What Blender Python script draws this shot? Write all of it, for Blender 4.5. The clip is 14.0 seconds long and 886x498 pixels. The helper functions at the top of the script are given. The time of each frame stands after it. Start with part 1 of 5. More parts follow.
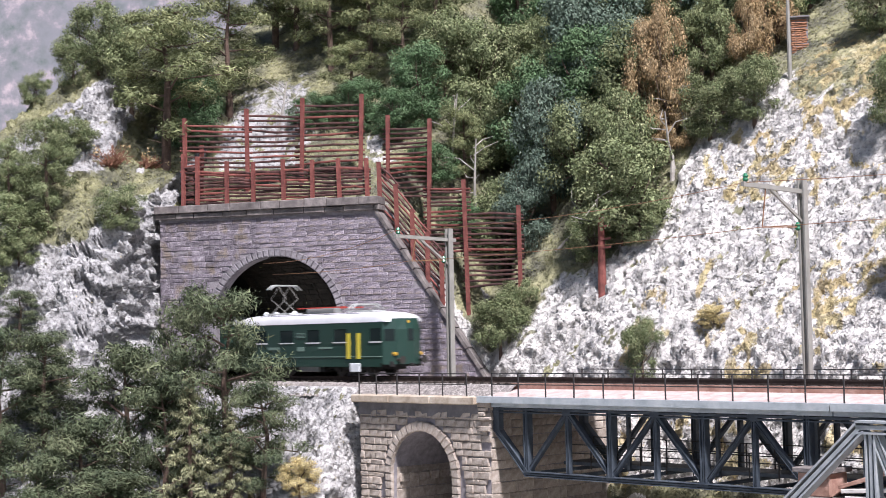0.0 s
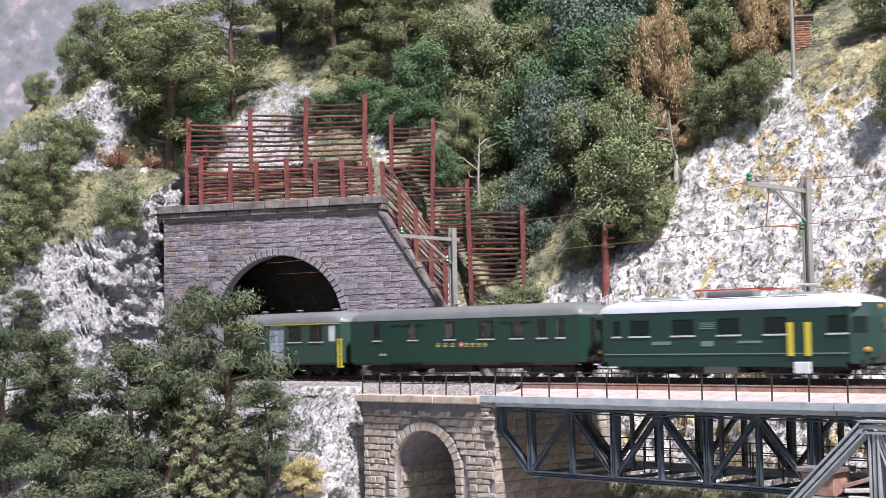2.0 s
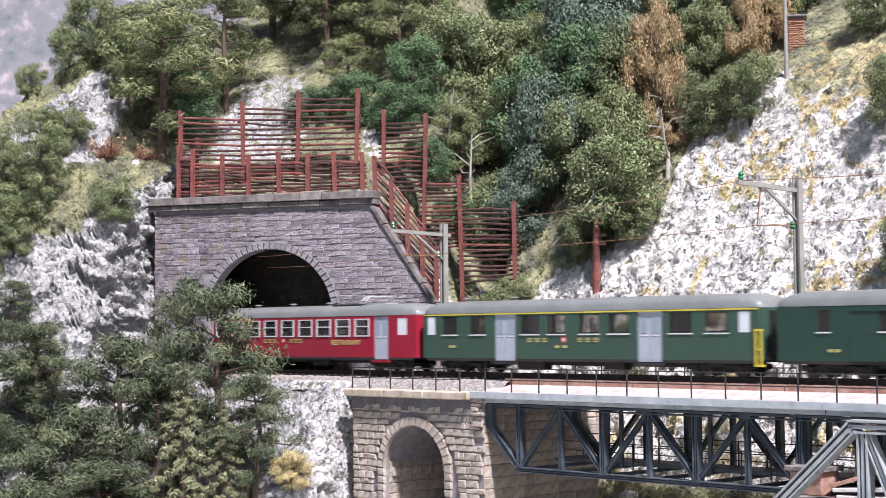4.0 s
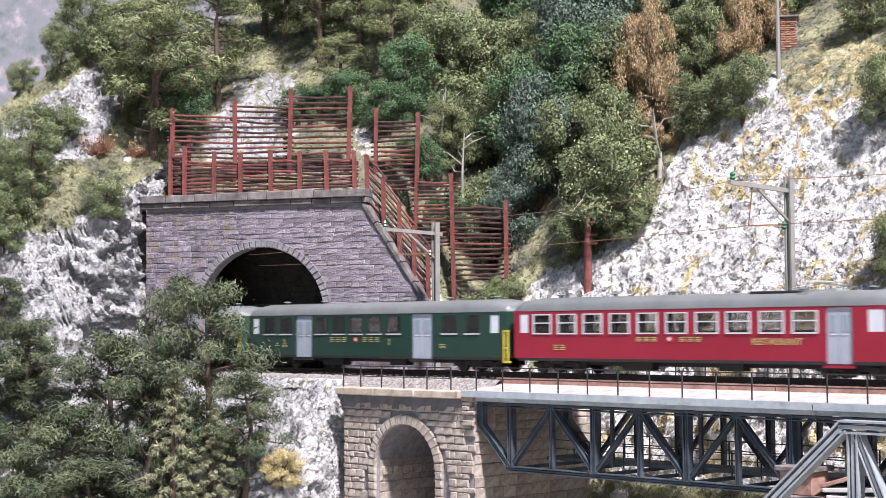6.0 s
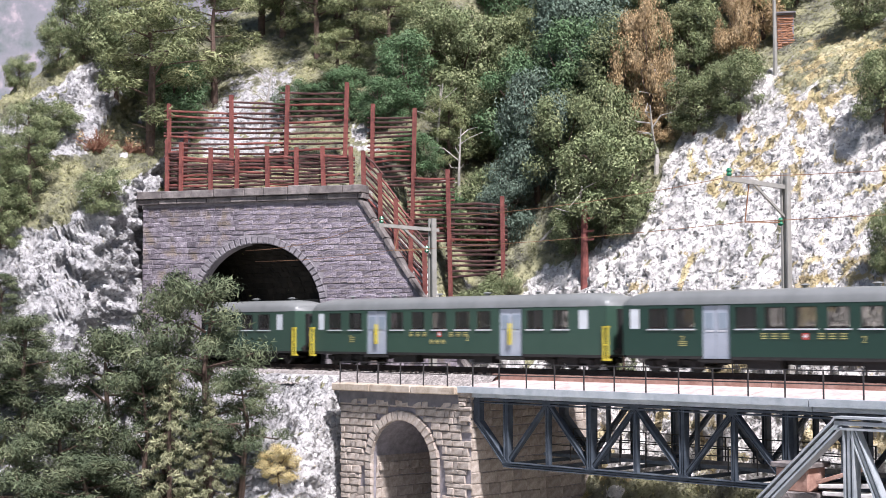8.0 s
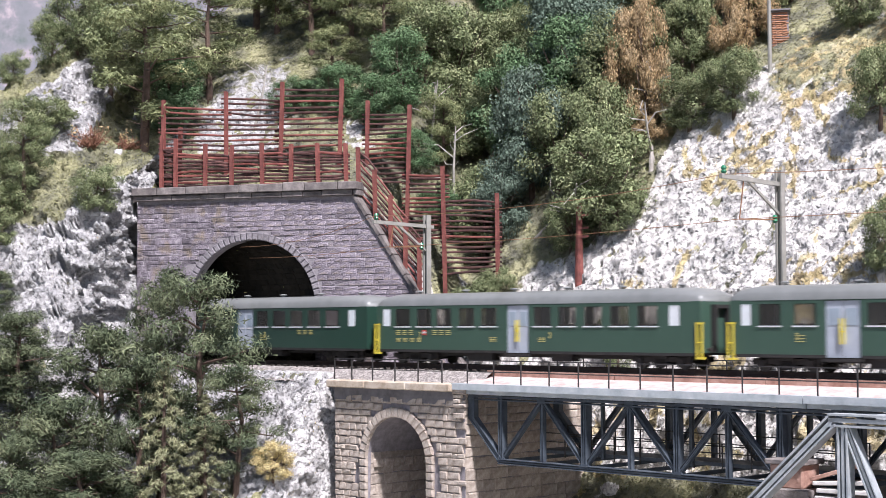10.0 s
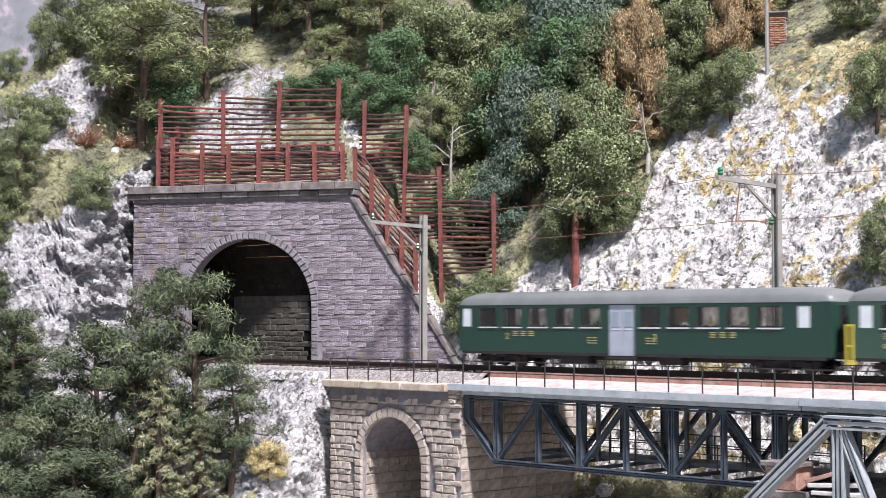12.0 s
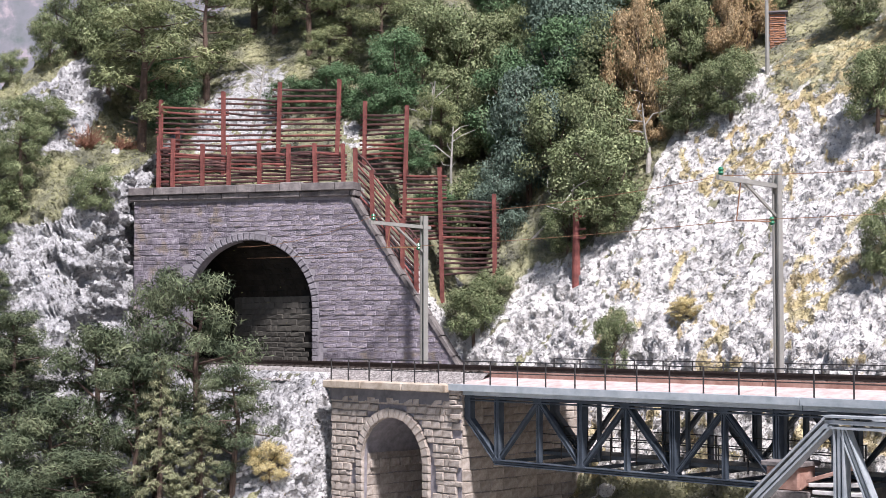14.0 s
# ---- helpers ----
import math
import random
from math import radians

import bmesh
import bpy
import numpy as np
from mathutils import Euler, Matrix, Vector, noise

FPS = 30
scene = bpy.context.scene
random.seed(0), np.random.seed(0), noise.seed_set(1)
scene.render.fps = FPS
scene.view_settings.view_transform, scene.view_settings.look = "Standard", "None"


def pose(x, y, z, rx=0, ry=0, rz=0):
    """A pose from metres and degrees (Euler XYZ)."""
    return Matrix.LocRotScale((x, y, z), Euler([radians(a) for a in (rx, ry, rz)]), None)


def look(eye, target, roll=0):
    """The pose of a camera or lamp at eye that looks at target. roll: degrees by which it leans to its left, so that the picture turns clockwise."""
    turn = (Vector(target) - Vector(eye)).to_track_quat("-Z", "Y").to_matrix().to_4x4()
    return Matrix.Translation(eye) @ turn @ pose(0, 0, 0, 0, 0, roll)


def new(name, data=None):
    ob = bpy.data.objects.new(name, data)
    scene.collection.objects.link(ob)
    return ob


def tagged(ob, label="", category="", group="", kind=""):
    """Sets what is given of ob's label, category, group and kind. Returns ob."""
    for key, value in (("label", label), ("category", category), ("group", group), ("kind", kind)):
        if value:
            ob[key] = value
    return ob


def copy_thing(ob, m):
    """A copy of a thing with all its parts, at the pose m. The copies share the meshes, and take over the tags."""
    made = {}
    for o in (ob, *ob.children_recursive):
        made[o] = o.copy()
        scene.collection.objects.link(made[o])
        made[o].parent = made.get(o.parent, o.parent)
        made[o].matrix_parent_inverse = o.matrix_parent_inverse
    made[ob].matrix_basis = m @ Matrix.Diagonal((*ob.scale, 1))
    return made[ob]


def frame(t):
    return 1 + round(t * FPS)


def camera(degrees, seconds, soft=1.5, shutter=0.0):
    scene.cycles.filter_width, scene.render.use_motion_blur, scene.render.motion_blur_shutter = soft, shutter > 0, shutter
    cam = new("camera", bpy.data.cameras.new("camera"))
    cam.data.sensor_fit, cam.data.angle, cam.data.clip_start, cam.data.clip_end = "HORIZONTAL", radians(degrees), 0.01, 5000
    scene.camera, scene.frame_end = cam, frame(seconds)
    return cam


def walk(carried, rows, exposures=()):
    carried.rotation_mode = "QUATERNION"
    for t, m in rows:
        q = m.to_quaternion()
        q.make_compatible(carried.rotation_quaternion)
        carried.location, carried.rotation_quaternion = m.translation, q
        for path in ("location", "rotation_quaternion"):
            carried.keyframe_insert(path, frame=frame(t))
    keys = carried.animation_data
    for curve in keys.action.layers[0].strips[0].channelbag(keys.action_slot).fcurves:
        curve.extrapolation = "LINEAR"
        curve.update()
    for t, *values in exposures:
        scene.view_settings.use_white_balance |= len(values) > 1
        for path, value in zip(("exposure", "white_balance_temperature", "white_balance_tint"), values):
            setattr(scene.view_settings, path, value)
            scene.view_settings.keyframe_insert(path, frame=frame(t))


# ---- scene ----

# A model railway at 1:87. Lengths below are centimetres; CM turns them into metres.
CM = 0.01

# ---- camera: a steady stand with small turns of the head ----
EYE = (0.0, 0.0, 2.55)
TURNS = [(0, 0.963, 3.410, -1.100), (0.5, 1.249, 3.603, -1.203), (1, 1.274, 3.567, -1.249), (1.5, 1.257, 3.491, -1.158),
         (2, 1.098, 3.395, -1.103), (2.5, 0.939, 3.259, -1.059), (3, 0.969, 3.246, -0.793), (5.5, 0.526, 3.167, -0.234),
         (6, 0.448, 3.165, -0.263), (6.5, 0.391, 3.148, -0.224), (7, 0.296, 3.139, -0.162), (7.5, 0.289, 3.121, -0.145),
         (8, 0.319, 3.014, -0.225), (10.5, 0.065, 2.890, -0.163), (11, 0.025, 2.956, -0.157), (11.5, 0.002, 2.928, -0.042),
         (12, -0.024, 2.903, 0.136), (12.5, -0.010, 2.983, 0.123), (13, 0.0, 3.005, 0.193), (13.5, 0.012, 2.891, 0.038),
         (14, 0.0, 2.920, 0.0)]


def aim(yaw, pitch, roll):
    return Matrix.Translation(Vector(EYE) * CM) @ pose(0, 0, 0, 0, 0, yaw) @ pose(0, 0, 0, 90 + pitch) @ pose(0, 0, 0, 0, 0, roll)


cam = camera(33.0, 14.0, soft=0.8, shutter=0.5)
walk(cam, [(t, aim(y, p, r)) for t, y, p, r in TURNS], exposures=[(0, 0.67, 6200, 17), (0.6, 0.59, 6200, 17), (1.9, 0.64, 6200, 17), (3.2, 0.82, 6200, 17), (6, 0.84, 6200, 17), (11, 0.8, 6200, 17), (14, 0.68, 6200, 17)])

# ---- light ----
world = bpy.data.worlds.new("hall_light")
scene.world = world
world.use_nodes = True
sky = world.node_tree.nodes.new("ShaderNodeTexSky")
sky.sky_type, sky.sun_disc = "NISHITA", False
sky.sun_elevation, sky.sun_rotation = radians(55.3), radians(158.2)
background = world.node_tree.nodes["Background"]
background.inputs["Strength"].default_value = 0.05
world.node_tree.links.new(sky.outputs[0], background.inputs[0])
sun_data = bpy.data.lights.new("sun", "SUN")
sun_data.energy, sun_data.angle, sun_data.color = 5.0, radians(5.0), (1.0, 0.96, 0.94)
sun = new("sun", sun_data)
sun.matrix_world = look((0.36, -0.9, 1.4), (0, 0, 0))


# ---- materials ----
def ramp_node(nodes, stops):
    n = nodes.new("ShaderNodeValToRGB")
    while len(n.color_ramp.elements) < len(stops):
        n.color_ramp.elements.new(0.5)
    for e, (p, c) in zip(n.color_ramp.elements, stops):
        e.position, e.color = p, (*c, 1)
    return n


def surface(name, colors, size=1.0, rough=0.8, metal=0.0, bump=0.3, fine=6.0, vary=0.0, stain=None, gloss=0.5):
    """A mottled surface: colors run along a noise of that size in cm, with a finer grain for relief."""
    m = bpy.data.materials.new(name)
    m.use_nodes = True
    nt = m.node_tree
    bsdf = nt.nodes["Principled BSDF"]
    co = nt.nodes.new("ShaderNodeTexCoord")
    big = nt.nodes.new("ShaderNodeTexNoise")
    big.inputs["Scale"].default_value = 100.0 / size
    big.inputs["Detail"].default_value = 6
    big.inputs["Roughness"].default_value = 0.65
    nt.links.new(co.outputs["Object"], big.inputs["Vector"])
    k = len(colors)
    r = ramp_node(nt.nodes, [(0.3 + 0.4 * i / max(1, k - 1), c) for i, c in enumerate(colors)])
    nt.links.new(big.outputs["Fac"], r.inputs[0])
    out = r.outputs[0]
    small = nt.nodes.new("ShaderNodeTexNoise")
    small.inputs["Scale"].default_value = 100.0 / size * fine
    small.inputs["Detail"].default_value = 3
    nt.links.new(co.outputs["Object"], small.inputs["Vector"])
    if stain:
        mix = nt.nodes.new("ShaderNodeMix")
        mix.data_type = "RGBA"
        mask = ramp_node(nt.nodes, [(0.52, (0, 0, 0)), (0.66, (1, 1, 1))])
        third = nt.nodes.new("ShaderNodeTexNoise")
        third.inputs["Scale"].default_value = 100.0 / size * 0.37
        third.inputs["Detail"].default_value = 5
        nt.links.new(co.outputs["Object"], third.inputs["Vector"])
        nt.links.new(third.outputs["Fac"], mask.inputs[0])
        nt.links.new(mask.outputs[0], mix.inputs[0])
        nt.links.new(out, mix.inputs[6])
        mix.inputs[7].default_value = (*stain, 1)
        out = mix.outputs[2]
    if vary:
        info = nt.nodes.new("ShaderNodeObjectInfo")
        hsv = nt.nodes.new("ShaderNodeHueSaturation")
        rng = nt.nodes.new("ShaderNodeMapRange")
        rng.inputs["To Min"].default_value, rng.inputs["To Max"].default_value = 1 - vary, 1 + vary
        isle = nt.nodes.new("ShaderNodeNewGeometry")
        both = nt.nodes.new("ShaderNodeMath")
        both.operation = "ADD"
        nt.links.new(info.outputs["Random"], both.inputs[0])
        nt.links.new(isle.outputs["Random Per Island"], both.inputs[1])
        rng.inputs["From Max"].default_value = 2.0
        nt.links.new(both.outputs[0], rng.inputs["Value"])
        nt.links.new(rng.outputs[0], hsv.inputs["Value"])
        nt.links.new(out, hsv.inputs["Color"])
        out = hsv.outputs[0]
    nt.links.new(out, bsdf.inputs["Base Color"])
    bsdf.inputs["Roughness"].default_value, bsdf.inputs["Metallic"].default_value = rough, metal
    bsdf.inputs["Specular IOR Level"].default_value = gloss
    if bump:
        b = nt.nodes.new("ShaderNodeBump")
        b.inputs["Strength"].default_value = bump
        b.inputs["Distance"].default_value = 0.1 * CM
        nt.links.new(small.outputs["Fac"], b.inputs["Height"])
        nt.links.new(b.outputs[0], bsdf.inputs["Normal"])
    return m


def plain(name, color, rough=0.5, metal=0.0):
    return surface(name, [tuple(c * 0.9 for c in color), tuple(min(1, c * 1.08) for c in color)], 0.8, rough, metal, 0.08)


M_BLOCK = surface("purple_grey_stone", [(0.14, 0.12, 0.14), (0.245, 0.215, 0.248), (0.42, 0.385, 0.41)], 0.4, 0.9, 0, 0.9, 5, 0.5, (0.27, 0.22, 0.18))
M_RING = surface("arch_stone", [(0.12, 0.11, 0.125), (0.2, 0.185, 0.2), (0.3, 0.28, 0.29)], 0.7, 0.9, 0, 0.5, 6, 0.25)
M_MORTAR = surface("mortar", [(0.17, 0.155, 0.166), (0.33, 0.305, 0.32)], 0.5, 0.95)
M_CAP = surface("cap_stone", [(0.08, 0.07, 0.068), (0.16, 0.142, 0.135), (0.28, 0.25, 0.235)], 0.8, 0.9, 0, 0.5, 6, 0.2)
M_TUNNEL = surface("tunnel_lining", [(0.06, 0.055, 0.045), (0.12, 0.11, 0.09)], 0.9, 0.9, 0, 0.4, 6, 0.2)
# near-black barrel colour carries the darkness of the tunnel's unlit depth
M_BARREL_SHADE = surface("sooty_lining", [(0.008, 0.0075, 0.007), (0.02, 0.018, 0.015)], 0.9, 0.95, 0, 0.4, 6, 0.0, None, 0.2)
# darker copy of the lining stone, with the vault's shade in its colour
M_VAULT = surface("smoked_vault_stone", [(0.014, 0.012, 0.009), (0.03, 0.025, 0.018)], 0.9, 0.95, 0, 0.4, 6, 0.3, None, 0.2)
M_PIER = surface("sand_grey_stone", [(0.22, 0.18, 0.15), (0.4, 0.34, 0.285), (0.56, 0.5, 0.44)], 0.45, 0.9, 0, 0.5, 6, 0.3)
M_BALLAST = surface("ballast", [(0.1, 0.09, 0.085), (0.26, 0.235, 0.22), (0.48, 0.45, 0.42)], 0.2, 0.95, 0, 1.0, 2)
M_RAIL = surface("rail_steel", [(0.05, 0.035, 0.03), (0.09, 0.065, 0.055)], 0.5, 0.5, 0.6)
M_SLEEPER = surface("sleeper", [(0.03, 0.024, 0.02), (0.07, 0.055, 0.045)], 0.3, 0.85)
M_STEEL = surface("bridge_steel", [(0.032, 0.042, 0.055), (0.06, 0.076, 0.096), (0.1, 0.122, 0.145)], 1.0, 0.6, 0.1, 0.2, 6)
M_DECK = surface("deck_planks", [(0.36, 0.26, 0.24), (0.5, 0.4, 0.375), (0.62, 0.54, 0.51)], 0.8, 0.85, 0, 0.4, 4)
M_IRON = surface("railing_iron", [(0.03, 0.03, 0.033), (0.07, 0.065, 0.06)], 0.5, 0.6, 0.3, 0.1)
M_EDGE = surface("pale_steel", [(0.3, 0.34, 0.36), (0.42, 0.46, 0.48), (0.52, 0.55, 0.56)], 1.2, 0.6, 0.0, 0.2, 6)
M_CHORD = surface("grey_steel", [(0.24, 0.27, 0.29), (0.36, 0.39, 0.41), (0.46, 0.48, 0.49)], 1.2, 0.55, 0.1, 0.2, 6)
M_SILL = surface("brick_red_planks", [(0.24, 0.125, 0.095), (0.37, 0.22, 0.17), (0.48, 0.32, 0.265)], 0.9, 0.85, 0, 0.4, 4)
M_BRICK = surface("brick_block", [(0.24, 0.11, 0.06), (0.38, 0.2, 0.12)], 0.5, 0.9, 0, 0.4, 5)
M_BOARD = surface("pale_boards", [(0.5, 0.48, 0.46), (0.7, 0.68, 0.66)], 0.6, 0.8, 0, 0.3, 5)
M_BAND = surface("dark_concrete", [(0.12, 0.115, 0.12), (0.22, 0.21, 0.22)], 0.8, 0.9, 0, 0.4, 5)
M_SAND = surface("sandstone", [(0.32, 0.25, 0.18), (0.5, 0.42, 0.33), (0.62, 0.55, 0.46)], 0.9, 0.9, 0, 0.4, 5)
M_MAST = surface("mast_grey", [(0.24, 0.235, 0.21), (0.34, 0.33, 0.3)], 0.8, 0.6, 0.1, 0.15)
M_GLAZE = plain("green_glaze", (0.015, 0.16, 0.08), 0.25)
M_COPPER = surface("copper_wire", [(0.3, 0.15, 0.08), (0.42, 0.24, 0.14)], 0.6, 0.4, 0.5, 0.1)
M_RUST = surface("red_brown_wood", [(0.1, 0.03, 0.026), (0.19, 0.057, 0.046), (0.28, 0.1, 0.08)], 0.6, 0.75, 0, 0.4, 5, 0.2)
M_LOG = surface("dark_log", [(0.03, 0.015, 0.014), (0.08, 0.036, 0.032), (0.15, 0.07, 0.06)], 0.4, 0.85, 0, 0.4, 5, 0.3)
M_GREEN = surface("coach_green", [(0.017, 0.046, 0.033), (0.021, 0.055, 0.04)], 3, 0.38, 0, 0.02)
M_RED = surface("coach_red", [(0.27, 0.014, 0.032), (0.33, 0.019, 0.04)], 3, 0.38, 0, 0.02)
M_ROOF = surface("coach_roof", [(0.17, 0.18, 0.175), (0.23, 0.24, 0.235)], 2, 0.36, 0.1, 0.05)
M_SILVER = surface("silver_roof", [(0.7, 0.7, 0.72), (0.85, 0.85, 0.86)], 2, 0.35, 0.3, 0.05)
M_BLACK = surface("underframe_black", [(0.012, 0.012, 0.012), (0.03, 0.028, 0.026)], 0.5, 0.7)
M_DEADWOOD = surface("dead_wood", [(0.3, 0.28, 0.25), (0.5, 0.47, 0.43)], 0.4, 0.9, 0, 0.3)
M_TWIG = surface("brown_twigs", [(0.16, 0.07, 0.04), (0.28, 0.14, 0.09)], 0.4, 0.9, 0, 0.2)
M_TRUNK = surface("bark", [(0.06, 0.04, 0.03), (0.15, 0.1, 0.075)], 0.5, 0.95, 0, 0.6)


def leaf_material(name, colors):
    m = surface(name, colors, 1.6, 0.9, 0, 0.0, 5, 0.22, None, 0.15)
    nt = m.node_tree
    geo = nt.nodes.new("ShaderNodeNewGeometry")
    bsdf = nt.nodes["Principled BSDF"]
    old = bsdf.inputs["Base Color"].links[0].from_socket
    hsv = nt.nodes.new("ShaderNodeHueSaturation")
    rng = nt.nodes.new("ShaderNodeMapRange")
    rng.inputs["To Min"].default_value, rng.inputs["To Max"].default_value = 0.65, 1.45
    nt.links.new(geo.outputs["Random Per Island"], rng.inputs["Value"])
    nt.links.new(rng.outputs[0], hsv.inputs["Value"])
    nt.links.new(old, hsv.inputs["Color"])
    nt.links.new(hsv.outputs[0], bsdf.inputs["Base Color"])
    return m


M_PINE = leaf_material("pine_green", [(0.08, 0.105, 0.048), (0.165, 0.185, 0.09), (0.3, 0.31, 0.16)])
# pine green darkened to stand for shade on the foreground slope
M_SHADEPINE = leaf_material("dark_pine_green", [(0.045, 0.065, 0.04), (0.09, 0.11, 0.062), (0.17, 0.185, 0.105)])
M_LEAF = leaf_material("leaf_green", [(0.09, 0.12, 0.055), (0.17, 0.2, 0.1), (0.31, 0.33, 0.185)])
M_DARK = leaf_material("blue_green", [(0.07, 0.105, 0.08), (0.12, 0.165, 0.125), (0.2, 0.25, 0.195)])
M_LUSH = leaf_material("lush_green", [(0.06, 0.11, 0.05), (0.1, 0.165, 0.08), (0.17, 0.23, 0.13)])
M_AUTUMN = leaf_material("brown_leaf", [(0.22, 0.145, 0.07), (0.36, 0.26, 0.14), (0.48, 0.38, 0.24)])
M_SPRUCE = leaf_material("pale_spruce", [(0.13, 0.145, 0.075), (0.22, 0.225, 0.13), (0.33, 0.325, 0.2)])


def rock_material():
    m = surface("rock", [(0.4, 0.395, 0.4), (0.6, 0.585, 0.565), (0.73, 0.71, 0.685), (0.8, 0.785, 0.76)], 1.6, 0.95, 0, 0.0, 5)
    nt = m.node_tree
    bsdf = nt.nodes["Principled BSDF"]
    old = bsdf.inputs["Base Color"].links[0].from_socket
    co = nt.nodes.new("ShaderNodeTexCoord")
    big = nt.nodes.new("ShaderNodeTexNoise")
    big.inputs["Scale"].default_value, big.inputs["Detail"].default_value = 45, 6
    nt.links.new(co.outputs["Object"], big.inputs["Vector"])
    grit = nt.nodes.new("ShaderNodeTexNoise")
    grit.inputs["Scale"].default_value, grit.inputs["Detail"].default_value, grit.inputs["Roughness"].default_value = 480, 6, 0.75
    nt.links.new(co.outputs["Object"], grit.inputs["Vector"])
    specks = ramp_node(nt.nodes, [(0.37, (0.42, 0.415, 0.41)), (0.45, (0.95, 0.935, 0.91)), (0.62, (1.0, 1.0, 1.0))])
    nt.links.new(grit.outputs["Fac"], specks.inputs[0])
    mul = nt.nodes.new("ShaderNodeMix")
    mul.data_type, mul.blend_type = "RGBA", "MULTIPLY"
    mul.inputs[0].default_value = 1.0
    nt.links.new(old, mul.inputs[6])
    nt.links.new(specks.outputs[0], mul.inputs[7])
    at = nt.nodes.new("ShaderNodeAttribute")
    at.attribute_name = "grey"
    slate = nt.nodes.new("ShaderNodeMix")
    slate.data_type, slate.blend_type = "RGBA", "MULTIPLY"
    nt.links.new(at.outputs["Fac"], slate.inputs[0])
    nt.links.new(mul.outputs[2], slate.inputs[6])
    slate.inputs[7].default_value = (0.7, 0.715, 0.75, 1)
    old = slate.outputs[2]
    turf = ramp_node(nt.nodes, [(0.3, (0.06, 0.063, 0.03)), (0.46, (0.14, 0.14, 0.06)), (0.6, (0.25, 0.245, 0.1)), (0.75, (0.37, 0.35, 0.17))])
    nt.links.new(big.outputs["Fac"], turf.inputs[0])
    straw = ramp_node(nt.nodes, [(0.35, (0.42, 0.32, 0.16)), (0.55, (0.54, 0.45, 0.24)), (0.7, (0.58, 0.54, 0.37))])
    nt.links.new(big.outputs["Fac"], straw.inputs[0])
    edge = nt.nodes.new("ShaderNodeTexNoise")
    edge.inputs["Scale"].default_value, edge.inputs["Detail"].default_value = 130, 6
    nt.links.new(co.outputs["Object"], edge.inputs["Vector"])
    for key, col in (("turf", turf), ("ochre", straw)):
        at = nt.nodes.new("ShaderNodeAttribute")
        at.attribute_name = key
        add = nt.nodes.new("ShaderNodeMath")
        add.operation = "ADD"
        nt.links.new(at.outputs["Fac"], add.inputs[0])
        nt.links.new(edge.outputs["Fac"], add.inputs[1])
        mask = ramp_node(nt.nodes, [(0.8, (0, 0, 0)), (0.95, (0.85, 0.85, 0.85))])
        nt.links.new(add.outputs[0], mask.inputs[0])
        mix = nt.nodes.new("ShaderNodeMix")
        mix.data_type = "RGBA"
        nt.links.new(mask.outputs[0], mix.inputs[0])
        nt.links.new(old, mix.inputs[6])
        nt.links.new(col.outputs[0], mix.inputs[7])
        old = mix.outputs[2]
    nt.links.new(old, bsdf.inputs["Base Color"])
    nz = nt.nodes.new("ShaderNodeTexNoise")
    nz.inputs["Scale"].default_value, nz.inputs["Detail"].default_value, nz.inputs["Roughness"].default_value = 210, 8, 0.78
    nt.links.new(co.outputs["Object"], nz.inputs["Vector"])
    b = nt.nodes.new("ShaderNodeBump")
    b.inputs["Strength"].default_value, b.inputs["Distance"].default_value = 0.4, 0.25 * CM
    nt.links.new(nz.outputs["Fac"], b.inputs["Height"])
    bend = nt.nodes.new("ShaderNodeVectorMath")
    bend.operation = "MULTIPLY_ADD"
    jag = nt.nodes.new("ShaderNodeTexNoise")
    jag.inputs["Scale"].default_value, jag.inputs["Detail"].default_value = 420, 4
    nt.links.new(co.outputs["Object"], jag.inputs["Vector"])
    nt.links.new(jag.outputs["Color"], bend.inputs[0])
    bend.inputs[1].default_value = (0.0032, 0.0032, 0.0032)
    nt.links.new(co.outputs["Object"], bend.inputs[2])
    above = b
    for scale, tilt, rise in ((210, 1.3, 0.0008), (480, 1.2, 0.0004)):
        vo = nt.nodes.new("ShaderNodeTexVoronoi")
        vo.inputs["Scale"].default_value = scale
        nt.links.new(bend.outputs[0], vo.inputs["Vector"])
        off = nt.nodes.new("ShaderNodeVectorMath")
        off.operation = "SUBTRACT"
        nt.links.new(bend.outputs[0], off.inputs[0])
        nt.links.new(vo.outputs["Position"], off.inputs[1])
        lean = nt.nodes.new("ShaderNodeVectorMath")
        lean.operation = "SUBTRACT"
        nt.links.new(vo.outputs["Color"], lean.inputs[0])
        lean.inputs[1].default_value = (0.5, 0.5, 0.5)
        dot = nt.nodes.new("ShaderNodeVectorMath")
        dot.operation = "DOT_PRODUCT"
        nt.links.new(off.outputs[0], dot.inputs[0])
        nt.links.new(lean.outputs[0], dot.inputs[1])
        lift = nt.nodes.new("ShaderNodeMath")
        lift.operation = "MULTIPLY"
        nt.links.new(vo.outputs["Color"], lift.inputs[0])
        lift.inputs[1].default_value = rise
        height = nt.nodes.new("ShaderNodeMath")
        height.operation = "MULTIPLY_ADD"
        nt.links.new(dot.outputs["Value"], height.inputs[0])
        height.inputs[1].default_value = tilt
        nt.links.new(lift.outputs[0], height.inputs[2])
        chip = nt.nodes.new("ShaderNodeBump")
        chip.inputs["Strength"].default_value, chip.inputs["Distance"].default_value = 1.0, 1.0
        nt.links.new(height.outputs[0], chip.inputs["Height"])
        nt.links.new(above.outputs[0], chip.inputs["Normal"])
        above = chip
    b2 = above
    nt.links.new(b2.outputs[0], bsdf.inputs["Normal"])
    return m


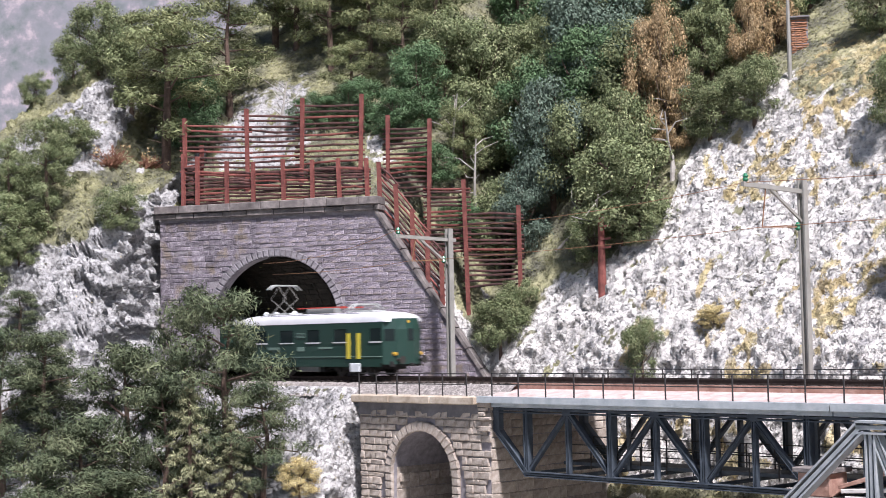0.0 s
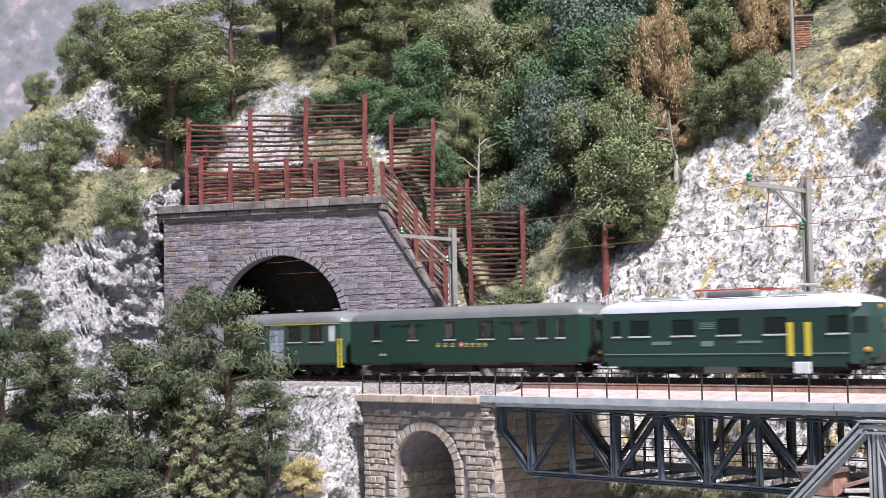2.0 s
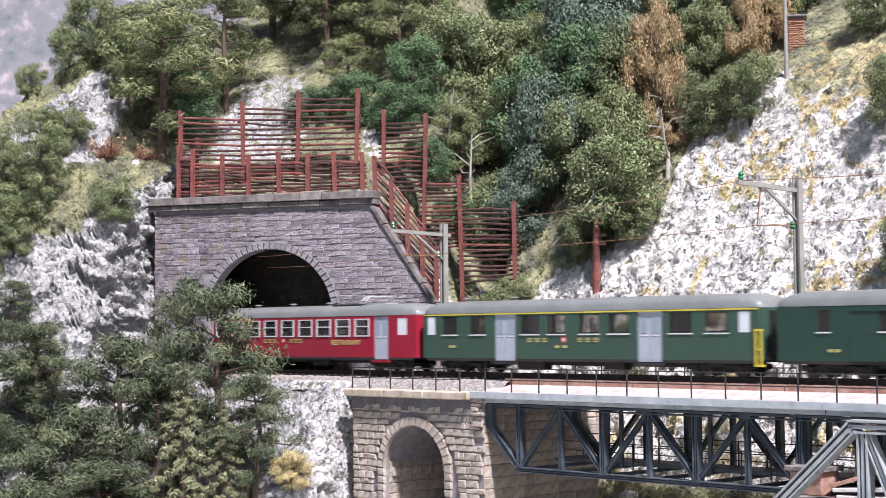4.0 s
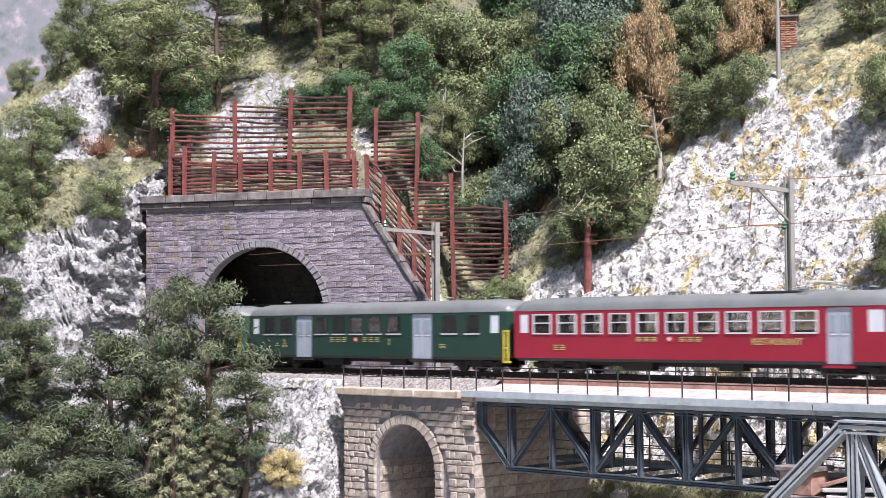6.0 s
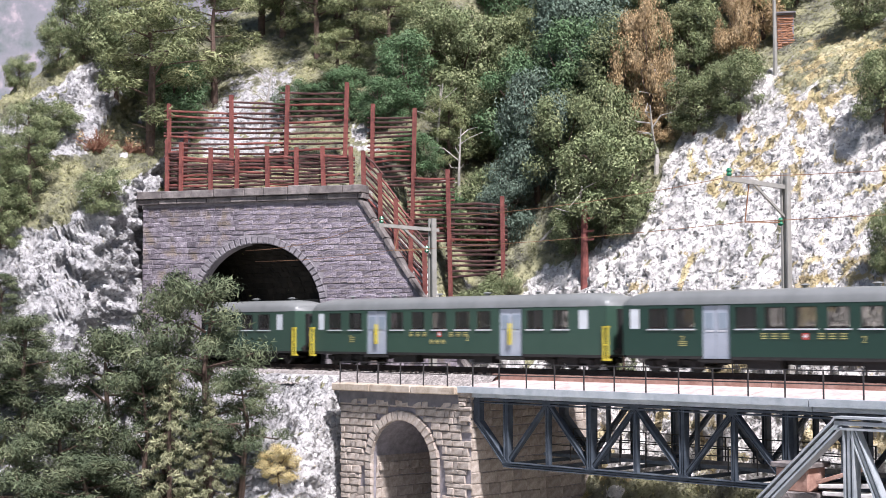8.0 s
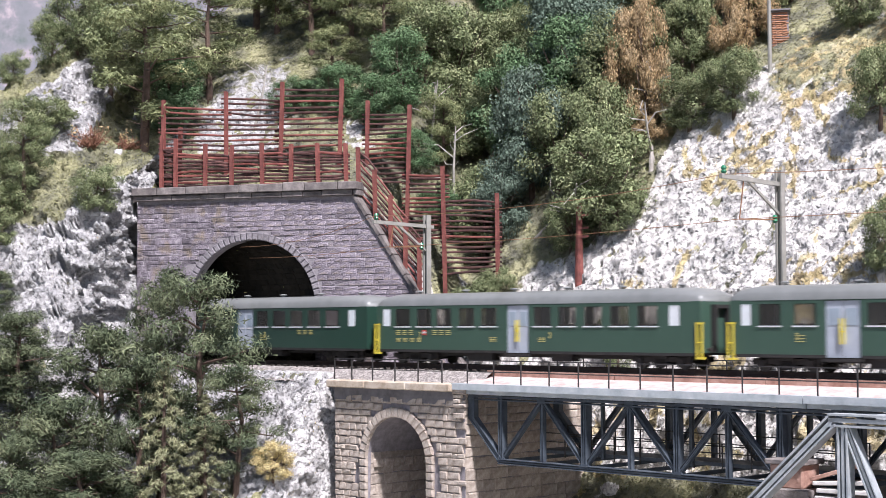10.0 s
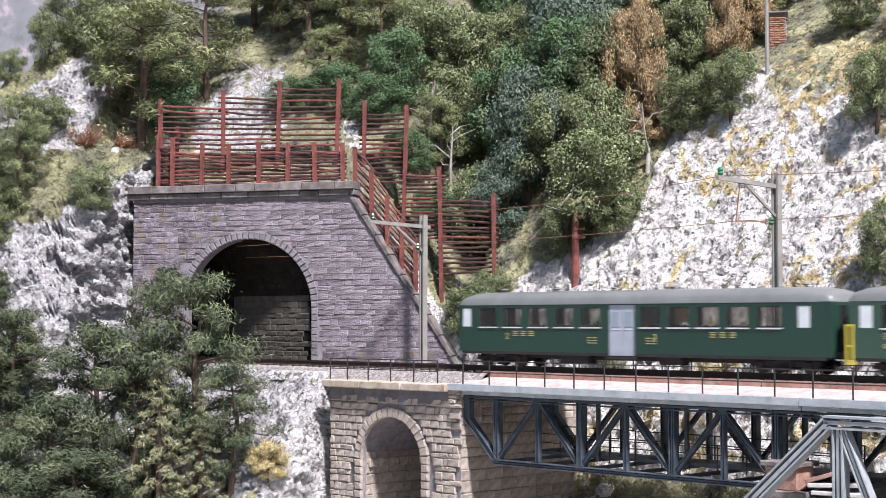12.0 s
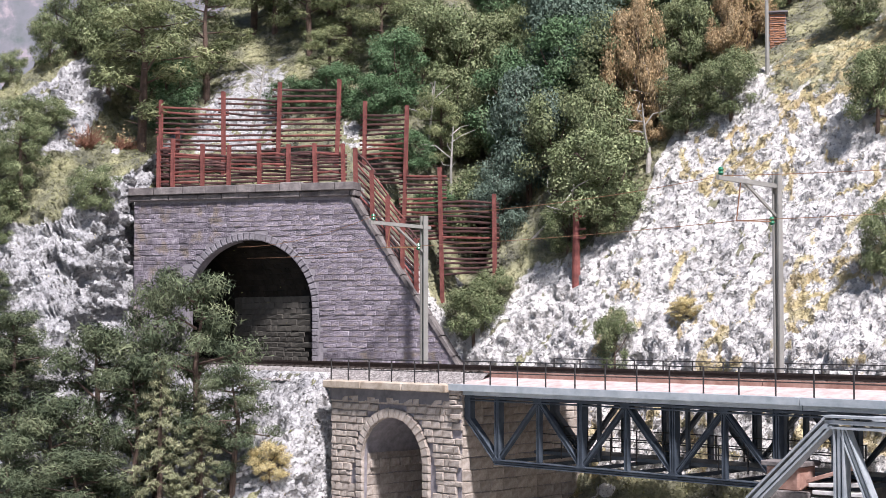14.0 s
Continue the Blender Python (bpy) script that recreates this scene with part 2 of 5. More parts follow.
M_ROCKY = rock_material()
M_TUFT = leaf_material("turf_flock", [(0.1, 0.115, 0.035), (0.2, 0.205, 0.075), (0.31, 0.305, 0.13)])
M_STRAW = leaf_material("straw_flock", [(0.36, 0.27, 0.11), (0.48, 0.4, 0.2), (0.5, 0.46, 0.28)])


def glass(name, color, rough, clear):
    m = bpy.data.materials.new(name)
    m.use_nodes = True
    b = m.node_tree.nodes["Principled BSDF"]
    b.inputs["Base Color"].default_value = (*color, 1)
    b.inputs["Roughness"].default_value = rough
    b.inputs["Transmission Weight"].default_value = clear
    b.inputs["IOR"].default_value = 1.2
    return m


M_GREEN2 = surface("coach_mid_green", [(0.036, 0.074, 0.053), (0.043, 0.086, 0.062)], 3, 0.4, 0, 0.02)
M_LOCO = surface("loco_green", [(0.014, 0.042, 0.032), (0.019, 0.052, 0.04)], 3, 0.38, 0, 0.03)
M_PANE = glass("window_glass", (0.5, 0.49, 0.47), 0.04, 0.95)
M_DUSK = glass("dark_window", (0.02, 0.03, 0.03), 0.08, 0.2)
M_FROST = plain("frosted_white", (0.7, 0.74, 0.76), 0.4)
M_GREYGLASS = plain("grey_glass", (0.3, 0.36, 0.42), 0.15)
M_DOOR = plain("door_grey", (0.4, 0.44, 0.5), 0.45)
M_YELLOW = plain("signal_yellow", (0.62, 0.52, 0.06), 0.45)
M_GOLD = plain("faded_gold", (0.46, 0.42, 0.16), 0.5)
M_SEAT = plain("seat_red", (0.09, 0.03, 0.028), 0.8)
M_WHEEL = plain("wheel_steel", (0.06, 0.055, 0.05), 0.45, 0.5)
M_CHROME = plain("collector_metal", (0.6, 0.62, 0.6), 0.35, 0.5)
M_LAMP = plain("amber_lamp", (0.5, 0.3, 0.04), 0.3)
M_PALEGREEN = plain("pale_green_line", (0.16, 0.24, 0.2), 0.5)
M_SIGNALRED = plain("conductor_red", (0.5, 0.06, 0.04), 0.5)
M_BLUEGREY = plain("walkway_grey", (0.16, 0.17, 0.24), 0.6)


# ---- builders ----
def thing(name, m, label, category, group="", kind=""):
    """An empty base of a thing; m in cm."""
    ob = new(name)
    ob.empty_display_size = 0.01
    ob.matrix_basis = scaled(m)
    return tagged(ob, label, category, group, kind)


def scaled(m):
    m = m.copy()
    m.translation = m.translation * CM
    return m


def part(name, bm, material, parent=None, label="", smooth=False):
    """Links a bmesh, in cm, as one mesh object under parent."""
    me = bpy.data.meshes.new(name)
    bm.transform(Matrix.Scale(CM, 4))
    bm.to_mesh(me)
    bm.free()
    if smooth:
        me.polygons.foreach_set("use_smooth", [True] * len(me.polygons))
    for mat in material if isinstance(material, (list, tuple)) else [material]:
        me.materials.append(mat)
    ob = new(name, me)
    ob.parent = parent
    return tagged(ob, label)


def again(ob, m, parent=None):
    """Another object on ob's mesh at m (cm) under parent."""
    o = bpy.data.objects.new(ob.name.split(".")[0], ob.data)
    scene.collection.objects.link(o)
    o.parent = parent if parent else ob.parent
    o.matrix_basis = scaled(m)
    return o


def box(bm, x0, x1, y0, y1, z0, z1, bevel=0.0):
    vs = [bm.verts.new((x, y, z)) for z in (z0, z1) for y in (y0, y1) for x in (x0, x1)]
    fs = [bm.faces.new([vs[i] for i in q]) for q in ((0, 2, 3, 1), (4, 5, 7, 6), (0, 1, 5, 4), (2, 6, 7, 3), (0, 4, 6, 2), (1, 3, 7, 5))]
    if bevel:
        es = {e for f in fs for e in f.edges}
        bmesh.ops.bevel(bm, geom=list(es), offset=bevel, segments=1, affect="EDGES")
    return bm


def boxes(*rows, bevel=0.0):
    bm = bmesh.new()
    for r in rows:
        box(bm, *r)
    if bevel:
        bmesh.ops.bevel(bm, geom=list(bm.edges), offset=bevel, segments=1, affect="EDGES")
    return bm


def beam(bm, a, b, w, h, up=(0, 0, 1)):
    """A square bar from a to b, w wide and h along up."""
    a, b = Vector(a), Vector(b)
    d = (b - a).normalized()
    side = d.cross(Vector(up)).normalized()
    top = side.cross(d)
    vs = [bm.verts.new(p + side * (sx * w / 2) + top * (sz * h / 2)) for p in (a, b) for sx, sz in ((-1, -1), (1, -1), (1, 1), (-1, 1))]
    for q in ((3, 2, 1, 0), (4, 5, 6, 7), (0, 1, 5, 4), (1, 2, 6, 5), (2, 3, 7, 6), (3, 0, 4, 7)):
        bm.faces.new([vs[i] for i in q])
    return bm


def tube(bm, pts, radii, n=6):
    """A tapered round limb along pts."""
    rings = []
    for i, p in enumerate(pts):
        p = Vector(p)
        d = (Vector(pts[min(i + 1, len(pts) - 1)]) - Vector(pts[max(i - 1, 0)])).normalized()
        s = d.cross(Vector((0.31, 0.95, 0.1))).normalized()
        t = d.cross(s)
        rings.append([bm.verts.new(p + (s * math.cos(2 * math.pi * k / n) + t * math.sin(2 * math.pi * k / n)) * radii[i]) for k in range(n)])
    for a, b in zip(rings, rings[1:]):
        for k in range(n):
            bm.faces.new((a[k], a[(k + 1) % n], b[(k + 1) % n], b[k]))
    bm.faces.new(rings[0][::-1])
    bm.faces.new(rings[-1])
    return bm


TRACK = pose(1.18, 96.18, 0, 0, 0, -45)      # x along the rails towards the viewer, y away from him
PORTAL = pose(-14.45, 111.3, 0, 0, 0, -17.4)  # x along the portal wall, y into the hill


# ---- terrain ----
def flakes(name, base, way, size, material, rng, parent, label="", kind="", slim=0.6):
    """Many small three-cornered blades at base points, facing roughly along way."""
    k = len(base)
    nrm = way + rng.normal(0, 0.55, (k, 3))
    nrm /= np.linalg.norm(nrm, axis=1, keepdims=True)
    a = np.cross(nrm, rng.normal(0, 1, (k, 3)))
    a /= np.linalg.norm(a, axis=1, keepdims=True)
    b = np.cross(nrm, a)
    sz = size * rng.uniform(0.55, 1.4, (k, 1))
    pts = np.stack([base - a * sz * 0.6 - b * sz * slim, base - a * sz * 0.6 + b * sz * slim, base + a * sz * 1.2], 1).reshape(-1, 3)
    me = bpy.data.meshes.new(name)
    me.vertices.add(3 * k)
    me.vertices.foreach_set("co", (pts * CM).ravel())
    me.loops.add(3 * k)
    me.loops.foreach_set("vertex_index", np.arange(3 * k))
    me.polygons.add(k)
    me.polygons.foreach_set("loop_start", np.arange(k) * 3)
    me.update(calc_edges=True)
    me.materials.append(material)
    ob = new(name, me)
    ob.parent = parent
    return tagged(ob, label, "grass" if kind else "", "", kind)


def hash3(ix, iy, iz):
    h = (ix.astype(np.int64) * 374761393 + iy.astype(np.int64) * 668265263 + iz.astype(np.int64) * 2147483647) & 0xFFFFFFFF
    h = ((h ^ (h >> 13)) * 1274126177) & 0xFFFFFFFF
    return ((h ^ (h >> 16)) & 0xFFFF) / 65535.0


def vnoise(x, y, z):
    ix, iy, iz = np.floor(x), np.floor(y), np.floor(z)
    fx, fy, fz = x - ix, y - iy, z - iz
    fx, fy, fz = (f * f * (3 - 2 * f) for f in (fx, fy, fz))
    r = 0
    for dx in (0, 1):
        for dy in (0, 1):
            for dz in (0, 1):
                r = r + hash3(ix + dx, iy + dy, iz + dz) * (fx if dx else 1 - fx) * (fy if dy else 1 - fy) * (fz if dz else 1 - fz)
    return r * 2 - 1


def ridged(x, y, z, size, octaves=5, gain=0.55):
    r, a, tot = 0, 1.0, 0
    for o in range(octaves):
        k = 2.03 ** o / size
        r = r + a * (1 - 2 * np.abs(vnoise(x * k + 7 * o, y * k + 3 * o, z * k + 11 * o)))
        tot, a = tot + a, a * gain
    return r / tot


def facets(x, y, z, size, tilt):
    """Broken rock: each cell of a random mosaic is a tilted plane of its own height."""
    x, y, z = x / size, y / size, z / size
    ix, iy, iz = np.floor(x), np.floor(y), np.floor(z)
    best, value = np.full(x.shape, 9.0), np.zeros(x.shape)
    for dx in (-1, 0, 1):
        for dy in (-1, 0, 1):
            for dz in (-1, 0, 1):
                cx, cy, cz = ix + dx, iy + dy, iz + dz
                rx, ry, rz = x - cx - hash3(cx, cy, cz), y - cy - hash3(cx + 57, cy, cz), z - cz - hash3(cx, cy + 91, cz)
                d = rx * rx + ry * ry + rz * rz
                a, b, c = hash3(cx + 11, cy, cz) - 0.5, hash3(cx, cy + 13, cz) - 0.5, hash3(cx, cy, cz + 17) - 0.5
                v = hash3(cx + 5, cy + 5, cz) - 0.5 + tilt * (rx * a + ry * b + rz * c)
                near = d < best
                best, value = np.where(near, d, best), np.where(near, v, value)
    return value


def step(a, b, x):
    t = np.clip((x - a) / (b - a), 0, 1)
    return t * t * (3 - 2 * t)


def ground(x, y):
    """The hill's height at plan points, in cm."""
    x, y = np.asarray(x, float), np.asarray(y, float)
    u = ((x - 1.18) - (y - 96.18)) * 0.70711
    v = ((x - 1.18) + (y - 96.18)) * 0.70711
    w = (x + 14.45) * 0.954 - (y - 111.3) * 0.299
    q = (x + 14.45) * 0.299 + (y - 111.3) * 0.954
    up = lambda d, s1, d1, s2: np.where(d < d1, s1 * d, s1 * d1 + s2 * (d - d1))
    right = -1.0 + up(v - 7.0, 1.5, 14.0, 0.85)
    top = np.clip(np.where(w < 7.9, 12.2, 12.2 - (w - 7.9) * 1.44), -1, 12.2)
    behind = np.maximum(top + up(np.maximum(q - 1.2, 0), 0.75, 6, 0.95), -1)
    front = -0.62 - up(np.maximum(-3.1 - v, 0), 1.3, 6.5, 0.55)
    middle = np.where(q > 1.3, behind, front)
    dl = (y - 104.5) + 0.12 * (x + 25)
    left = np.where(dl > 0, up(dl, 1.75, 6.5, 0.68 + 0.62 * step(-26, -31, x)), 1.25 * dl)
    z = left + (middle - left) * step(-10.6, -9.6, w)
    gorge = np.where(v < 8.4, np.maximum(1.1 + 4.5 * (v - 8.4), -8.0 + 0.6 * (v - 6.5)), right)
    side = step(5.2, 6.4, v)
    k = (step(-6, 2, u) * side + step(-9.4, -7.9, u) * (1 - side)) * (1 - step(-0.5, 0.5, q)) + step(15.8, 16.8, w) * step(-0.5, 0.5, q)
    z = z + (gorge - z) * np.clip(k, 0, 1)
    crest = 24.2 + 0.9 * np.clip(x + 33, -8, 100) + 0.25 * np.clip(x + 20, 0, 100)
    z = np.minimum(z, crest - 0.9 * np.maximum(y - 127 - np.clip(x + 28, 0, 60) * 3, 0))
    z = np.where(y > 132, np.maximum(z, 11), z)
    return np.clip(z, -30, 95)


def cover(x, y, z, slope):
    """How far grass (first) and ochre turf (second) cover the rock, 0 to 1."""
    u = ((x - 1.18) - (y - 96.18)) * 0.70711
    v = ((x - 1.18) + (y - 96.18)) * 0.70711
    q = (x + 14.45) * 0.299 + (y - 111.3) * 0.954
    n = 0.5 + 0.5 * ridged(x, y, z, 6.0, 4)
    fine = 0.5 + 0.5 * ridged(x + 90, y, z, 2.0, 4)
    woods = step(0, 3, v - 9 - 11 * step(3, 9, u) + 4 * (n - 0.5)) * step(4.5, 7.5, q)
    bare = np.exp(-((x + 16.5) / 4.5) ** 4 - ((y - 123.5) / 6.5) ** 4)
    woods = np.maximum(woods, step(11, 14, q + 5 * (n - 0.5)) * (x > -24)) * (1 - 0.75 * bare)
    meadow = step(0.46, 0.62, 0.5 * n + 0.5 * fine) * step(0.25, 0.6, slope) * (x < -8) * step(12.5, 16, z)
    brow = step(-27, -29, x)
    meadow = meadow * (1 - brow) + brow * np.maximum(step(-3.2, -1.6, z - 24.2 - 0.9 * np.clip(x + 33, -8, 100)), 0.75 * step(0.52, 0.62, n) * step(17, 15, z) * step(9, 11, z))
    ledges = step(0.8, 0.9, fine) * step(0.4, 0.65, slope)
    grass = np.clip(np.maximum(woods, np.maximum(meadow * (1 - bare), 0.8 * ledges)), 0, 1)
    rim = np.exp(-((v - 22.5) / 3.0) ** 2) * step(8, 11, u)
    ochre = np.clip(0.5 * rim * step(0.45, 0.7, fine) + 0.5 * step(0.7, 0.84, fine) * step(0.45, 0.62, 0.5 + 0.5 * ridged(x, y + 40, z, 9.0, 3)) * (u > 4) * (v < 20) + 0.15 * step(0.75, 0.85, fine) * (v < -3), 0, 1)
    # brownish cover behind the fences, which also darkens the ground for their shade
    shade_scrub = 0.85 * np.exp(-((q - 4.5) / 2.5) ** 4) * ((x + 14.45) * 0.954 - (y - 111.3) * 0.299 > -9.5) * step(0.3, 0.6, n) * (u < 3)
    return np.maximum(np.maximum(np.maximum(grass, shade_scrub), 0.8 * step(0.4, 0.6, fine) * (u > 3) * (v > 3) * step(-6.3, -7.2, z)), rim * 0.8 * step(0.3, 0.6, n)), ochre


def build_terrain():
    # a plain sheet first, then resampled to even steps along each line up the slope
    xs = np.concatenate([np.linspace(-260, -44, 40), np.arange(-41, 41, 0.18), np.linspace(43, 260, 40)])
    ys = np.concatenate([np.linspace(-120, 72, 40), np.arange(73, 137, 0.15), np.linspace(138, 330, 60)])
    XF, YF = np.meshgrid(xs, ys)
    ZF = ground(XF, YF)
    for i in range(3):
        ZF[1:-1, 1:-1] = (ZF[1:-1, 1:-1] * 2 + ZF[:-2, 1:-1] + ZF[2:, 1:-1] + ZF[1:-1, :-2] + ZF[1:-1, 2:]) / 6
    gy, gx = np.gradient(ZF, ys, xs)
    rows = 600
    X = np.repeat(xs[None, :], rows, 0)
    Y, Z, GX, GY = (np.zeros_like(X) for i in range(4))
    weight = np.where((ys > 76) & (ys < 132), 1.0, 0.1)
    for c in range(len(xs)):
        run = np.hypot(np.diff(ys), np.diff(ZF[:, c])) * weight[1:]
        arc = np.concatenate([[0], np.cumsum(run)])
        Y[:, c] = np.interp(np.linspace(0, arc[-1], rows), arc, ys)
        Z[:, c], GX[:, c], GY[:, c] = (np.interp(Y[:, c], ys, f[:, c]) for f in (ZF, gx, gy))
    n = np.stack([-GX, -GY, np.ones_like(Z)], -1)
    n /= np.linalg.norm(n, axis=-1, keepdims=True)
    steep = np.clip(1.35 - n[..., 2] * 1.0, 0.25, 1)
    v = ((X - 1.18) + (Y - 96.18)) * 0.70711
    q = (X + 14.45) * 0.299 + (Y - 111.3) * 0.954
    w = (X + 14.45) * 0.954 - (Y - 111.3) * 0.299
    calm = np.clip((np.abs(v) - 3.0) / 1.5, 0, 1)
    calm = np.where((v > 7.5) | (q > 1.5) | (w < -10), 1, calm)
    calm = np.where((np.abs(q - 0.6) < 2.0) & (w > -9.3) & (w < 16.6), 0, calm)
    grass, ochre = cover(X, Y, Z, n[..., 2])
    calm = calm * (1 - 0.55 * grass)
    warp = ridged(X, Y, Z, 7.0, 3) * 1.5
    X2, Y2, Z2 = X + 0.5 * warp, Y + 0.45 * ridged(X + 9, Y, Z, 1.6, 4), Z + 0.45 * ridged(X, Y + 19, Z, 1.4, 4)
    crag = step(-18, -23, X)
    d = (ridged(X, Y, Z, 6.0, 3) * 0.4 + facets(X2, Y2, Z2 * 1.2, 2.6, 2.2) * (0.18 + 0.55 * crag) + facets(X2 + 31, Y2, Z2 * 1.3, 1.15, 2.6) * (0.2 + 0.45 * crag)
         + facets(X2, Y2 + 47, Z2 * 1.3, 0.5, 2.6) * 0.2 + ridged(X2, Y + 70, Z2 * 1.3, 0.7, 3, 0.75) * 0.1 - 0.2) * steep * calm
    P = np.stack([X, Y, Z], -1) + n * d[..., None]
    # where the portal's wall and the barrel stand, the sheet is open
    keep = ~((w > -6.5) & (w < 6.5) & (q > -0.2) & (q < 1.9))
    h, k = X.shape
    idx = np.arange(h * k).reshape(h, k)
    quads = np.stack([idx[:-1, :-1], idx[:-1, 1:], idx[1:, 1:], idx[1:, :-1]], -1)
    ok = keep[:-1, :-1] & keep[1:, 1:] & keep[:-1, 1:] & keep[1:, :-1]
    quads = quads[ok]
    me = bpy.data.meshes.new("ground")
    me.vertices.add(h * k)
    me.vertices.foreach_set("co", (P * CM).ravel())
    me.loops.add(quads.size)
    me.loops.foreach_set("vertex_index", quads.ravel())
    me.polygons.add(len(quads))
    me.polygons.foreach_set("loop_start", np.arange(len(quads)) * 4)
    me.update(calc_edges=True)
    for key, field in (("turf", grass), ("ochre", ochre), ("grey", step(-2, -13, X))):
        me.attributes.new(key, "FLOAT", "POINT").data.foreach_set("value", field.ravel())
    me.materials.append(M_ROCKY)
    ob = new("ground", me)
    tagged(ob, "pale grey craggy plaster rock with yellow-green grass patches", "rock", kind="structure")
    # tufts on the turf
    rng = np.random.default_rng(5)
    area = (X > -42) & (X < 44) & (Y > 80) & (Y < 135)
    for name, mat, field, count in (("grass_tufts", M_TUFT, grass ** 2, 110000), ("ochre_tufts", M_STRAW, ochre ** 2, 26000)):
        chance = np.where(area, field, 0).ravel()
        pick = rng.choice(h * k, count, p=chance / chance.sum())
        base = P.reshape(-1, 3)[pick] + rng.normal(0, 0.08, (count, 3))
        flakes(name, base, n.reshape(-1, 3)[pick], 0.085, mat, rng, None, label="short flocked turf on the rock", kind="stuff", slim=0.3)


build_terrain()


# ---- portal ----
def arch_outline(half, spring, n=24, foot=-0.8):
    pts = [(half, foot), (half, spring)]
    pts += [(half * math.cos(math.pi * i / n), spring + half * math.sin(math.pi * i / n)) for i in range(1, n)]
    return pts + [(-half, spring), (-half, foot)]


def arched_wall(x0, x1, cx, half, spring, foot, top, y0, y1):
    """A wall along x with one arch through it; top gives its height at x."""
    stops = [x0, cx - half] + [cx - half * math.cos(math.pi * i / 24) for i in range(1, 24)] + [cx + half, x1]
    stops = sorted(set(stops + [8.1] if x1 > 10 else stops))
    low = lambda x: spring + math.sqrt(max(0, half * half - (x - cx) ** 2))
    bm = bmesh.new()
    for a, b in zip(stops, stops[1:]):
        inside = abs((a + b) / 2 - cx) < half
        za, zb = (low(a), low(b)) if inside else (foot, foot)
        f = [bm.verts.new(p) for p in ((a, y0, za), (b, y0, zb), (b, y0, top(b)), (a, y0, top(a)))]
        r = [bm.verts.new((v.co.x, y1, v.co.z)) for v in f]
        for q in ((f[0], f[1], f[2], f[3]), (r[3], r[2], r[1], r[0]), (f[0], r[0], r[1], f[1]), (f[3], f[2], r[2], r[3])):
            bm.faces.new(q)
        if a == x0 or abs(a - cx - half) < 1e-6:
            bm.faces.new((f[0], f[3], r[3], r[0]))
        if b == x1 or abs(b - cx + half) < 1e-6:
            bm.faces.new((f[1], r[1], r[2], f[2]))
    bmesh.ops.remove_doubles(bm, verts=list(bm.verts), dist=0.001)
    bmesh.ops.recalc_face_normals(bm, faces=list(bm.faces))
    return bm


def stone_into(bm, m, length, height, depth, rng, inset=0.05):
    """One rough stone: its back at y 0, its face towards -y."""
    v = []
    for y, k in ((0, 0), (-depth * 0.6, 0), (-depth, inset)):
        for x, z in ((-1, -1), (1, -1), (1, 1), (-1, 1)):
            j = rng.normal(0, 0.018, 3)
            v.append(bm.verts.new(m @ Vector((x * (length / 2 - k) + j[0], y + j[1] * (1 if k else 0), z * (height / 2 - k) + j[2]))))
    for a in (0, 4):
        for i in range(4):
            bm.faces.new((v[a + i], v[a + (i + 1) % 4], v[a + 4 + (i + 1) % 4], v[a + 4 + i]))
    bm.faces.new((v[8], v[9], v[10], v[11]))


def masonry(base, rows, material, depth, rng, first, label=""):
    """Stones at rows of (matrix, length, height): those for which first(m) holds, up to 300, are parts; the rest is one part."""
    shapes, rest, made, joined = {}, bmesh.new(), 0, 0
    for m, length, height in rows:
        if first(m.translation) and made < 300:
            key = (round(length * 10), round(height * 14), int(rng.integers(3)))
            if key not in shapes:
                bm = bmesh.new()
                stone_into(bm, Matrix(), key[0] / 10, height, depth, rng)
                ob = part("stone", bm, material, base, label)
                ob.matrix_basis = scaled(m)
                shapes[key] = ob
            else:
                again(shapes[key], m, base)
            made += 1
        else:
            stone_into(rest, m, length, height, depth, rng)
            joined += 1
    if joined:
        tagged(part("stonework", rest, material, base), kind="stuff")
    else:
        rest.free()


def courses(x0, x1, z0, z1, height, mean, ok, rng, y=0.0, gap=0.04):
    """Rows of stones in a wall along x, left out where ok(x, z, half length) fails."""
    out, z = [], z0
    while z < z1:
        h = height * rng.uniform(0.72, 1.3)
        x = x0 - mean * rng.uniform(0, 0.6)
        while x < x1:
            length = max(0.4, round(mean * rng.uniform(0.45, 1.6) * 5) / 5)
            a = max(x, x0)
            if x + length - a > 0.15 and ok((a + x + length) / 2, z + h / 2, (x + length - a) / 2):
                out.append((Matrix.Translation(((a + x + length) / 2, y + rng.normal(0, 0.014), z + h / 2 + rng.normal(0, 0.012))), x + length - a - gap, h - gap))
            x += length
        z += h
    return out


def ring(cx, spring, half, thick, count, y):
    """Arch stones round an opening, as rows for masonry()."""
    out = []
    for i in range(count):
        a = math.pi * (i + 0.5) / count
        r = half + thick / 2
        m = Matrix.Translation((cx + r * math.cos(a), y, spring + r * math.sin(a))) @ Matrix.Rotation(-(a - math.pi / 2), 4, "Y")
        out.append((m, math.pi * r / count - 0.04, thick))
    return out


